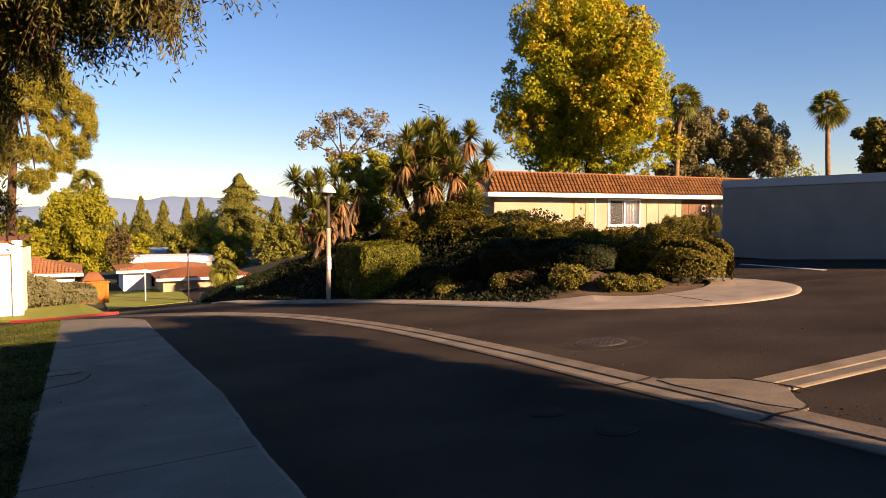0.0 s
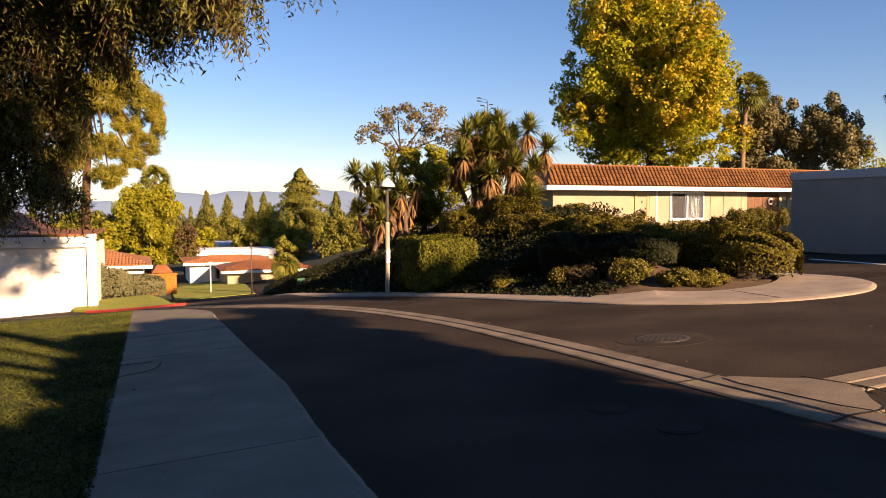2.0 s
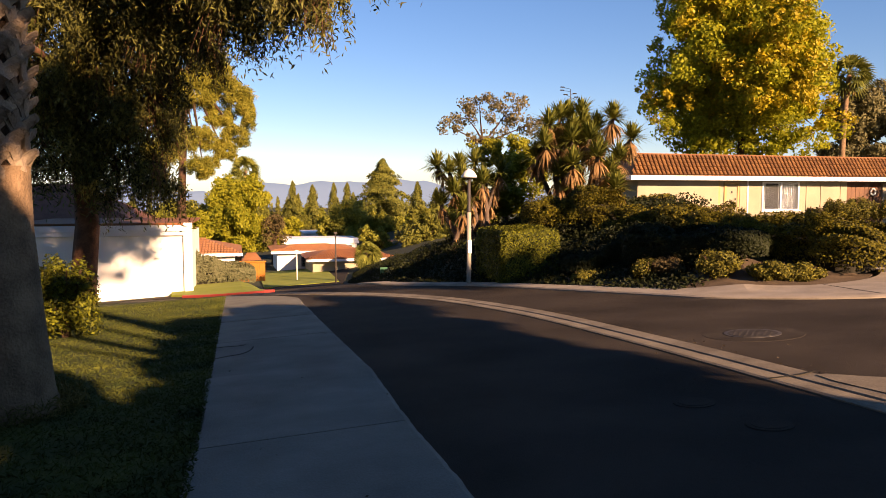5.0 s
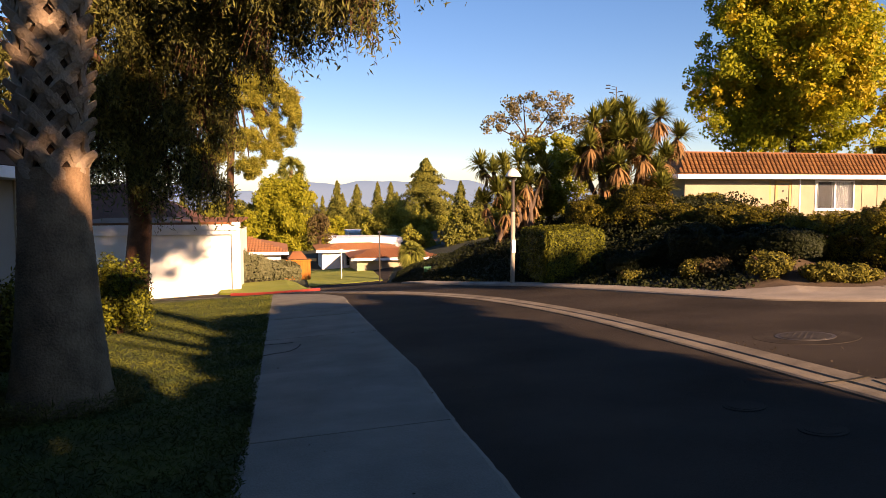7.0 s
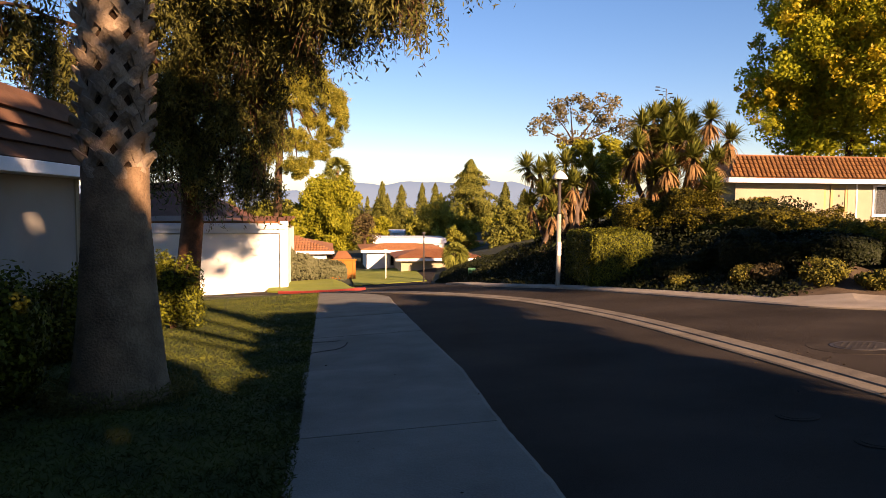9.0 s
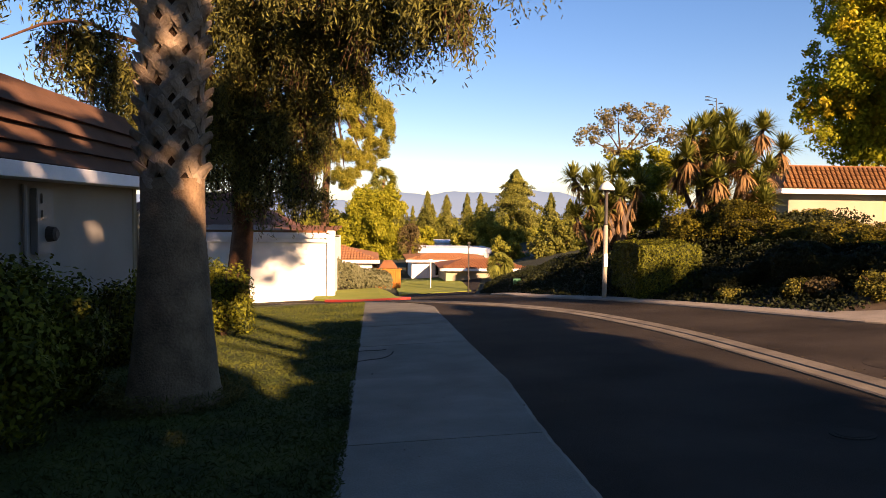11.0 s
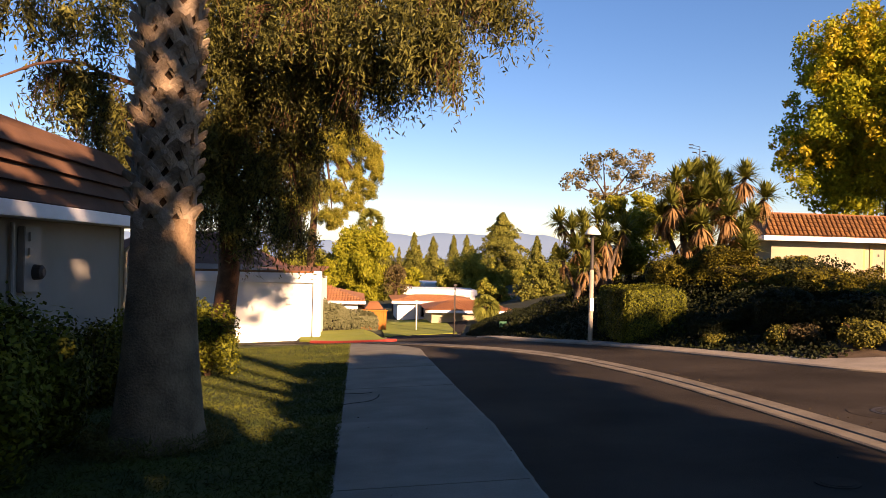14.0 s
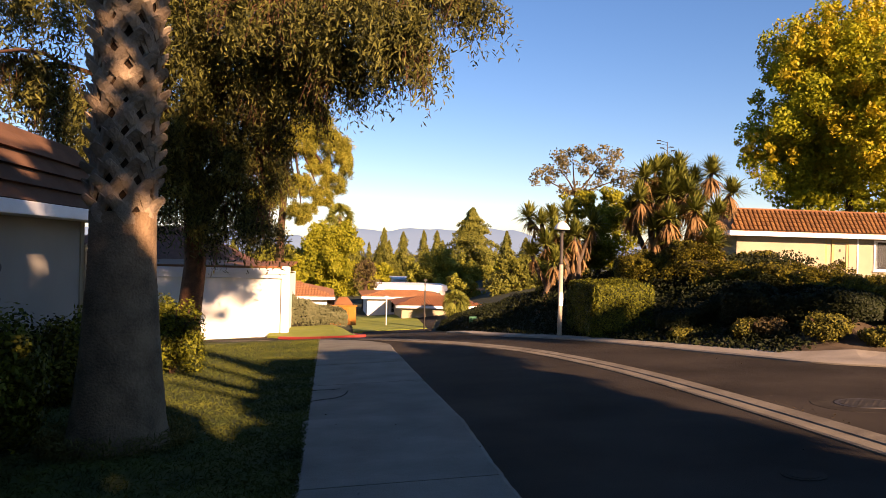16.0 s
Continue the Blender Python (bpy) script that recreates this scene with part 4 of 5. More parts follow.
# ---- far houses down the slope ----
def far_house(label, x0, x1, y0, y1, z0, z1, rise, wall, tile, openings, over=0.5):
    h = tagged(new("house"), label, "house", "houses down the slope")
    for piece in wall_x(x0, x1, y0, z0, z1, 0.2, [o[:4] for o in openings]):
        part("wall", piece, wall, h)
    part("wall", box(x0, x0 + 0.2, y0 + 0.2, y1, z0, z1), wall, h)
    part("wall", box(x1 - 0.2, x1, y0 + 0.2, y1, z0, z1), wall, h)
    part("wall", box(x0 + 0.2, x1 - 0.2, y1 - 0.2, y1, z0, z1), wall, h)
    iy = (y1 - y0) / 2
    r = part("roof", frustum(x0 - over, x1 + over, y0 - over, y1 + over, z1 + 0.16, z1 + rise, iy * 0.7, iy), tile, h, "red-tiled hipped roof")
    part("eave_board", box(x0 - over - 0.03, x1 + over + 0.03, y0 - over - 0.04, y0 - over, z1 - 0.02, z1 + 0.18), WHITE, h)
    tagged(part("tiles", tile_slope(x0 - over, x1 + over, y0 - over, z1 + 0.17, y0 + iy, z1 + rise, 0.2, 9, iy * 0.7, iy * 0.7, tile), None, r), kind="stuff")
    for xa, xb, za, zb, kind in openings:
        if kind == "w":
            window(h, xa, xb, y0, za, zb)
        else:
            part("door", box(xa, xb, y0 + 0.05, y0 + 0.1, za, zb), wall, h)
    return h
far_house("white far house with an orange tiled roof", 3.2, 9.6, 61.9, 69, -5.6, -2.95, 0.5, STUCCO_WHITE, TILE_FAR, [(5.1, 6.3, -4.2, -3.2, "w")])
far_house("cream far house with a dark red roof", 5.5, 11.5, 55.6, 62, -5.4, -3.15, 0.62, STUCCO, TILE, [(5.9, 6.4, -4.9, -3.3, "d"), (7.1, 9.4, -5.0, -3.4, "d")])
far_house("far house with a broad orange tiled roof", -7, -0.2, 50, 58, -4.9, -2.15, 0.95, STUCCO_WHITE, TILE_FAR, [(-2.0, -1.0, -3.6, -2.6, "w")])
far_house("far house with a low red roof", 12, 19, 70, 77, -7, -4.0, 1.3, STUCCO, TILE_FAR, [(14, 15.2, -5.6, -4.6, "w")])
Wb = tagged(new("building"), "long low white flat-roofed building among trees", "building")
part("wall", box(4.6, 12.2, 76, 81, -7, -3.1), STUCCO_WHITE, Wb)
part("roof", box(4.4, 12.4, 75.8, 81.2, -3.095, -2.55, 0.04), WHITE, Wb)
for i in range(6):
    part("window", box(5.2 + 1.15 * i, 5.9 + 1.15 * i, 75.96, 76.02, -3.7, -3.3), GLASS, Wb)
Wc = tagged(new("building"), "white flat roof between the far trees", "building")
part("wall", box(8.6, 12.5, 96, 102, -8, -3.0), STUCCO_WHITE, Wc)
part("roof", box(8.4, 12.7, 95.8, 102.2, -2.99, -2.75, 0.04), WHITE, Wc)

fence = tagged(new("fence"), "orange wooden fence enclosure with a low roof", "fence")
for i in range(11):
    part("board", box(0.0 + i * 0.13, 0.122 + i * 0.13, 42.0 + 0.01 * (i % 2), 42.04, -3.05, -1.98, 0.006), ORANGE, fence)
for i in range(9):
    part("board", box(1.43, 1.47, 42.05 + i * 0.2, 42.24 + i * 0.2, -3.05, -1.98), ORANGE, fence)
part("cap", box(-0.05, 1.52, 41.95, 42.1, -1.975, -1.90, 0.01), ORANGE, fence)
part("roof", frustum(0.2, 1.3, 42.4, 44, -1.9, -1.5, 0.3, 0.7), TILE, fence)

# ---- posts ----
lamp = tagged(new("street_lamp"), "weathered post lamp with a white hooded head", "street lamp")
lx, ly = 5.93, 18.45
lz = height(lx, ly)
part("post", join_mesh("post", [tube([(lx, ly, lz - 0.3), (lx, ly, lz + 0.02), (lx, ly, 1.25)], [0.07, 0.062, 0.058], 14)], POST_PAINT, True), None, lamp)
part("neck", join_mesh("neck", [tube([(lx, ly, 1.25), (lx, ly, 1.3), (lx, ly, 2.12)], [0.07, 0.045, 0.04], 12)], DARK_METAL, True), None, lamp)
part("collar", join_mesh("collar", [tube([(lx, ly, 2.10), (lx, ly, 2.2)], [0.07, 0.09], 14)], DARK_METAL, True), None, lamp)
part("shade", join_mesh("shade", [tube([(lx, ly, 2.17), (lx, ly, 2.2), (lx, ly, 2.33), (lx, ly, 2.40)], [0.20, 0.215, 0.13, 0.03], 20)], LAMP_WHITE, True), None, lamp)
part("plate", box(lx - 0.05, lx + 0.05, ly - 0.085, ly - 0.07, 0.15, 0.5, 0.005), LAMP_WHITE, lamp)

def post(name, label, x, y, z1, r, material, head=None):
    z0 = height(x, y)
    p = tagged(new(name), label, "post")
    part("pole", join_mesh("pole", [tube([(x, y, z0 - 0.2), (x, y, z1)], [r, r * 0.8], 10)], material, True), None, p)
    if head:
        part(*head(x, y, z1), p)
    return p
post("sign_post", "small green street sign on a post", 5.1, 26.0, -0.95, 0.03, METAL, lambda x, y, z: ("sign", box(x - 0.14, x + 0.14, y - 0.06, y - 0.03, z - 0.28, z + 0.05, 0.005), SIGN_GREEN))
post("street_lamp", "far pale post lamp beside a lawn", 3.85, 49.8, -2.0, 0.045, LAMP_WHITE, lambda x, y, z: ("shade", box(x - 0.14, x + 0.14, y - 0.14, y + 0.14, z, z + 0.12, 0.04), LAMP_WHITE))
post("street_lamp", "tall dark post lamp before the far houses", 5.8, 44.6, -0.55, 0.05, DARK_METAL, lambda x, y, z: ("shade", box(x - 0.12, x + 0.12, y - 0.12, y + 0.12, z, z + 0.10, 0.04), DARK_METAL))

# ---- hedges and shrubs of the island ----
hedge("hedge", "tall clipped hedge, leaves painted near black for shade, gold for sun", [(12.3, 11.95), (12.0, 13.4), (11.6, 15.6), (11.35, 16.6)], 0.85, (0.95, 1.08), 70000, 0.062, L_HEDGE, 11)
hedge("hedge", "rounded hedge behind the curb walk, shade put in its leaf colour", [(11.2, 16.9), (10.9, 18.2), (10.1, 19.6), (9.3, 20.6)], 0.9, (1.15, 0.95), 60000, 0.062, L_HEDGE, 12)
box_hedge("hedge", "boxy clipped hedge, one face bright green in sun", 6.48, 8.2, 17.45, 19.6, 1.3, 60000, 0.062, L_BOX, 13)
hedge("hedge", "low mounded hedge on the bank, shade put in its colour", [(9.6, 15.4), (8.9, 16.1), (8.4, 16.4)], 0.65, (0.9, 0.35), 27200, 0.062, L_IVY, 15, 0.2)
hedge("hedge", "hedge filling the bank behind the curb, painted near black as shade", [(10.4, 13.2), (9.7, 14.3), (9.3, 15.0)], 0.6, (0.6, 0.8), 23800, 0.062, L_IVY, 16, 0.2)
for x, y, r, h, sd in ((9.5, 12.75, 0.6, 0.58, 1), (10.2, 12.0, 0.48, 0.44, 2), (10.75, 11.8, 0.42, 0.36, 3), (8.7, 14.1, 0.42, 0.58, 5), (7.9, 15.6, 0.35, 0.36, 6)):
    shrub("shrub", "low rounded shrub, shade and sun painted into its leaves", x, y, r, h, 5200, 0.06, L_SHRUB, 20 + sd, "low shrubs along the curb")
shrub("shrub", "dry brownish low shrub beside the curb", 9.05, 13.85, 0.4, 0.5, 2200, 0.08, L_BROWN, 31, "low shrubs along the curb")
for i, xx in enumerate((28.6, 29.4, 30.2, 31.6, 33.2)):
    shrub("shrub", "clipped round green bush before the house", xx, 29.4, 0.6, 1.25, 3600, 0.09, L_SHRUB, 40 + i, "round bushes before the house", 0.5)
shrub("shrub", "brownish bush below the window", 27.9, 29.8, 0.5, 0.85, 2200, 0.1, L_BROWN, 48, "round bushes before the house", 0.45)
hedge("hedge", "long low hedge before the cream house", [(15.0, 24.0), (20, 27.5), (27, 28.5)], 0.6, (0.7, 0.7), 26000, 0.09, L_HEDGE, 17, 0.1)

# ground cover on the bank, coloured near black to stand for its shade
rng = np.random.default_rng(77)
pts = []
while len(pts) < 175000:
    x, y = rng.uniform(3.8, 19), rng.uniform(12.4, 50)
    d = x - curb_x(y) - 0.62
    if d < 0 or (x > 14 and y < 30) or (y < 17 and x > 11.6) or (y < 14 and x > 10.6) or (y < 14.5 and noise.noise(Vector((x, y, 8))) < -0.1):
        continue
    lump = 0.5 + 0.5 * noise.noise(Vector((x * 0.8, y * 0.8, 3)))
    pts.append((x, y, height(x, y) + rng.random() ** 0.6 * (0.1 + (0.75 if y > 16.8 else 0.32) * lump * min(1.0, d / 1.0))))
tagged(part("ground_cover", leaves_mesh("ground_cover", pts, 0.09, 0.055, L_IVY, rng), None), "trailing ground cover on the bank, shade put in its colour", "ground cover", kind="stuff")

# ---- yuccas and the trees behind them ----
yucca("yucca", "tall many-stemmed yucca with dry brown leaf skirts", [(10.0, 21.8), (10.6, 21.5), (10.9, 21.4), (10.3, 21.9)],
      [(9.78, 21.92, 4.0), (10.3, 22.2, 4.25), (10.75, 22.5, 4.35), (11.0, 21.9, 4.0), (11.85, 21.44, 4.2), (12.6, 21.5, 3.6), (10.06, 20.7, 2.66), (10.81, 20.5, 2.9), (9.41, 22.08, 2.95), (11.1, 19.9, 1.9), (10.5, 22.1, 3.2), (11.4, 21.7, 3.3), (9.8, 22.2, 3.5), (10.35, 21.4, 3.45), (11.1, 22.2, 4.4), (11.5, 21.9, 3.9), (9.9, 21.3, 2.3), (11.3, 20.6, 2.4), (10.6, 21.8, 3.75), (9.5, 21.6, 3.3), (10.9, 21.2, 3.5), (12.0, 21.3, 2.9), (11.7, 20.9, 2.0), (10.3, 20.9, 2.0)], 51)
rng = np.random.default_rng(3)
stalk = tagged(new("flower_stalk"), "thin branched flower stalk above the yucca", "flower stalk")
part("stem", join_mesh("stem", [tube([(10.85, 22.6, 0.6), (10.88, 22.6, 5.3)], [0.03, 0.012], 6)], DARK_METAL), None, stalk)
for i in range(7):
    a = rng.uniform(0, 6.28)
    z = 4.75 + 0.09 * i
    e = Vector((10.87 + 0.28 * math.cos(a), 22.6 + 0.28 * math.sin(a), z + 0.06))
    part("twig", join_mesh("twig", [tube([(10.87, 22.6, z), e], [0.008, 0.006], 5)] + [tube([e - Vector((0.07, 0, 0)), e + Vector((0.07, 0, 0))], [0.02, 0.02], 5)], NEAR_BLACK), None, stalk)
yucca("yucca", "bushy yucca group with hanging dry leaves", [(6.9, 23.4), (7.8, 23.2), (8.2, 23.8)],
      [(7.0, 24.0, 2.5), (6.95, 23.2, 1.8), (7.85, 22.9, 2.1), (6.83, 25.0, 2.75), (8.14, 24.6, 2.85), (8.7, 23.5, 2.5), (6.6, 23.6, 1.4), (7.5, 24.3, 2.7), (7.4, 23.6, 2.2), (8.3, 23.9, 2.2), (7.9, 24.0, 1.7), (8.8, 24.3, 2.0), (7.2, 23.0, 1.2)], 52, dry=0.35)
rng = np.random.default_rng(8)
# the sun's yellow on this small tree comes from its leaf colour
tree("shrub_tree", "bushy small tree behind yuccas, yellow sunlight put in its leaves", [(9.8, 26, 0.2), (9.9, 26, 1.6), (10, 26, 2.6)], 0.12,
     [(10.2, 26.1, 3.4, 0.9, 0.9, 0.7), (9.3, 26.4, 3.4, 0.8, 0.8, 0.6), (10.0, 25.2, 2.5, 1.0, 0.9, 0.8), (9.2, 25.2, 1.7, 1.1, 0.9, 0.9), (8.3, 25.2, 1.4, 1.0, 0.8, 0.8), (11.2, 26.6, 2.6, 1.0, 0.9, 0.9)], 16000, 0.13, L_YGREEN, 53)
tree("tree", "thin-crowned tree with sparse brownish leaves", [(11.7, 34, -0.2), (11.65, 34, 2.6), (11.7, 34, 4.3)], 0.14,
     [(10.15, 34.5, 5.1, 0.75, 0.75, 0.6), (10.9, 34.3, 5.6, 0.8, 0.8, 0.6), (11.55, 34.1, 6.3, 0.9, 0.8, 0.6), (13.0, 33.6, 6.1, 1.0, 0.9, 0.6), (13.8, 33.3, 5.2, 0.8, 0.8, 0.6), (12.5, 33.8, 5.3, 0.9, 0.8, 0.6), (11.6, 34, 4.6, 0.9, 0.8, 0.5)], 3800, 0.15, L_BARE, 54, 10, 0.42, 0.6)

# ---- trees beyond the house ----
rng = np.random.default_rng(60)
ash_mass = cloud(rng, 33.4, 42.6, 11.2, 7.5, 9.2, 60, 0.32, 0.25) + [(32.0, 43.2, 6.6, 2.6, 2.4, 2.0), (35.0, 42.0, 6.4, 2.8, 2.6, 2.0), (37.6, 40.8, 6.6, 2.4, 2.2, 2.0), (30.0, 44.2, 8.2, 2.2, 2.0, 2.0), (29.8, 44.0, 7.2, 2.6, 2.2, 2.2), (30.4, 43.8, 5.7, 2.4, 2.2, 1.8), (28.6, 44.6, 8.8, 1.9, 1.8, 2.0), (31.2, 43.6, 5.2, 2.4, 2.2, 1.4), (33.5, 42.4, 5.2, 2.6, 2.4, 1.4), (36.4, 41.2, 5.2, 2.2, 2.0, 1.4)]
ash = tree("ash_tree", "tall broad tree turning yellow among green leaves", [(33.6, 43, 0), (33.6, 43, 3), (33.8, 43, 7), (33.8, 43, 11)], 0.3, ash_mass, 130000, 0.26, L_ASH, 61, 18, 0.27, shell=0.5)
# the gold sits in the upper middle of the crown and in scattered tufts lower down
gold = [m for m in ash_mass if rng.random() < (0.85 if m[2] > 9.5 and (m[0] - 33.4) * 0.787 - (m[1] - 42.6) * 0.617 < 2.2 else 0.3) and m[2] > 6.5]
pts, out = in_clumps(rng, [(c[0] - 0.3, c[1] - 0.5, c[2] + 0.3, c[3], c[4], c[5]) for c in sub_clumps(rng, gold, 22, 0.17)], 40000, 0.4)
part("yellow_foliage", leaves_mesh("yellow_foliage", pts, 0.26, 0.15, L_YELLOW, rng, facing=out), None, ash, "golden yellow autumn leaves")
tree("olive_tree", "broad grey-green tree behind the roofs", [(46, 42, 0), (46, 42, 3), (46, 42, 5)], 0.3,
     [(44.2, 43.8, 6.6, 2.2, 2.0, 3.0), (45.2, 43.0, 8.0, 1.8, 1.8, 2.2), (46.5, 41.2, 7.6, 1.9, 1.8, 2.3), (47.7, 39.8, 7.8, 1.6, 1.6, 2.1), (48.2, 39.0, 6.2, 1.6, 1.6, 2.4), (46.3, 41.5, 5.4, 2.4, 2.2, 2.0), (44.0, 44.0, 4.6, 2.4, 2.2, 2.2)], 64000, 0.24, L_GREY, 62, 20, 0.34, shell=0.45)
tree("tree", "dark green tree rising behind the carport", [(47, 29.5, 0), (47, 29.5, 3), (47, 29.5, 5)], 0.3, cloud(rng, 47.2, 29.2, 5.6, 2.6, 2.7, 12, 0.45), 30000, 0.22, L_SHRUB, 63)
shrub("shrub", "yellow-green bush above the carport roof", 35.8, 27.4, 1.7, 4.6, 7000, 0.18, L_YGREEN, 64)
fan_palm("fan_palm", "tall slim fan palm against the sky", (50.6, 35.8, -1), (50.55, 35.9, 9.6), 0.17, 65, 1.35)
fan_palm("fan_palm", "tall fan palm half hidden by the yellow tree", (41.9, 43.0, -1), (42.4, 42.6, 10.4), 0.19, 66, 1.45)

# ---- valley trees ----
conifer("conifer", "tall dark green conifer down the slope", 21.4, 108, -11, 18.5, 8.2, 34000, 0.42, L_PINE, 71)
conifer("conifer", "slim dark conifer in the valley", 8.9, 120, -11, 15.4, 3.0, 9000, 0.34, L_PINE, 72)
conifer("conifer", "slim dark conifer in the valley", 12.0, 119, -11, 14.8, 3.2, 9000, 0.34, L_PINE, 73)
conifer("conifer", "far dark conifer tip in the valley", 16.7, 129, -12, 16.3, 2.9, 8000, 0.36, L_PINE, 74)
conifer("conifer", "far dark conifer tip in the valley", 19.0, 128.6, -12, 16.3, 2.9, 8000, 0.36, L_PINE, 75)
conifer("conifer", "dark conifer beside the tall one", 24.0, 97, -10, 13.8, 3.0, 11000, 0.34, L_PINE, 76)
conifer("conifer", "dark conifer beside the tall one", 27.5, 100, -10, 13, 3.4, 11000, 0.34, L_PINE, 77)
rng = np.random.default_rng(70)
def round_tree(label, x, y, z, rx, rz, n, size, material, seed, name="tree", k=16):
    z0 = height(x, y)
    return tree(name, label, [(x, y, z0 - 0.5), (x, y, (z0 + z) / 2), (x + 0.2, y, z)], 0.2 + rx * 0.03, cloud(np.random.default_rng(seed), x, y, z, rx, rz, k, 0.42, 0.2), n, size, material, seed)
round_tree("round yellow-green tree in full sun", 0.2, 75, 0.2, 4.9, 5.4, 42000, 0.27, L_YGREEN, 81)
round_tree("light green rounded tree in the valley", 11.5, 84, -1.6, 3.6, 4.6, 24000, 0.27, L_FAR, 82)
round_tree("thin brownish tree with bare twigs", 3.5, 72.5, -1.4, 1.6, 2.2, 3000, 0.2, L_BROWN, 83)
round_tree("olive-green tree behind the garage", -5.5, 80, -1.2, 4.2, 4.4, 18000, 0.3, L_FAR, 84)
round_tree("yellowing tree behind the garage", -3.2, 60, -1.2, 1.5, 1.9, 6000, 0.22, L_YGREEN, 85)
round_tree("dark green tree in the valley", 15.5, 92, -2.8, 3.4, 4.2, 14000, 0.3, L_FAR, 86)
round_tree("green tree beside the conifer", 18.4, 90, -3.0, 3.2, 3.8, 13000, 0.28, L_FAR, 87)
round_tree("green tree before the dark bank", 12.3, 66, -2.8, 2.0, 2.2, 9000, 0.24, L_FAR, 88)
round_tree("dark green tree above the bank", 16.0, 62, -1.6, 3.4, 3.4, 14000, 0.26, L_PINE, 89)
round_tree("small olive tree on the bank", 9.6, 30.5, 0.5, 1.3, 1.1, 6000, 0.16, L_FAR, 90)
fan_palm("palm_tree", "small bushy palm before the far roofs", (8.95, 51.2, height(9, 51) - 0.2), (8.95, 51.2, -2.3), 0.16, 91, 0.95)
fan_palm("palm_tree", "fan palm top behind a yellow tree", (1.0, 79, -8), (1.0, 79, 4.6), 0.2, 92, 1.5)
for i in range(74):
    x, y = rng.uniform(-75, 75), rng.uniform(135, 260)
    if x > 34 and y < 170:
        continue
    z0 = height(x, y)
    tp = 1.6 + y * rng.uniform(-0.016, 0.002)
    if i % 3 == 0:
        conifer("conifer", "distant dark conifer in the valley wood", x, y, z0, tp - z0 + 1.5, 2.6, 2200, 0.6, L_PINE, 300 + i)["group"] = "distant valley trees"
    else:
        round_tree("distant green tree in the valley wood", x, y, (tp + z0) / 2, 4.5, (tp - z0) / 2, 3200, 0.6, L_FAR if i % 2 else L_PINE, 300 + i, k=9)["group"] = "distant valley trees"
for i in range(44):
    x, y = rng.uniform(-34, 46), rng.uniform(88, 140)
    z0 = height(x, y)
    tp = 1.6 - y * rng.uniform(0.012, 0.035)
    if x > 27:
        tp -= 1.0
    if 3 < x < 19 and y < 112:
        continue
    if i % 3 == 0:
        conifer("conifer", "dark green conifer in the valley wood", x, y, z0, tp - z0 + 1.5, 2.4, 3500, 0.45, L_PINE, 400 + i)["group"] = "valley trees"
    else:
        round_tree("green rounded tree in the valley wood", x, y, (tp + z0) / 2, 3.6, (tp - z0) / 2, 6000, 0.42, L_FAR if i % 2 else L_YGREEN, 400 + i, k=11)["group"] = "valley trees"
hedge("juniper", "broad grey-green juniper mound on sunny lawn", [(-2.3, 30.4), (-1.2, 30.9), (-0.3, 31.2)], 0.95, (1.6, 0.8), 26000, 0.09, L_JUNIPER, 18, 0.2)
tree("pine_tree", "tall pine with tufted needles, sun put in their colour", [(-3.4, 48.5, -3), (-3.3, 48.4, 2), (-3.0, 48.2, 7), (-2.6, 48, 11)], 0.3,
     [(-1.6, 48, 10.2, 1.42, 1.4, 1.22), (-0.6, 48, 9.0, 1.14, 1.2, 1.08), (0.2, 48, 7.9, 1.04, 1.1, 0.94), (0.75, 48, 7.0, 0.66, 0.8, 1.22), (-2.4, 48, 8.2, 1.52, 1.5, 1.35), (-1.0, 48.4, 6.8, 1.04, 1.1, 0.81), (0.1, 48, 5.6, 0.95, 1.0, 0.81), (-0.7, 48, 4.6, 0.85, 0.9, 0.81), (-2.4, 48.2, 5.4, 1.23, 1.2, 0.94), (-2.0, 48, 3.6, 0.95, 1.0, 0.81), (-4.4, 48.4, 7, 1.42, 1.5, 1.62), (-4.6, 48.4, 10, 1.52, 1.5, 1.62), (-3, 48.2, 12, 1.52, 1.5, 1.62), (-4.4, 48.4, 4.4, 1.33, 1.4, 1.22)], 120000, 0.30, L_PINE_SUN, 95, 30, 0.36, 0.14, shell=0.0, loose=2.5)

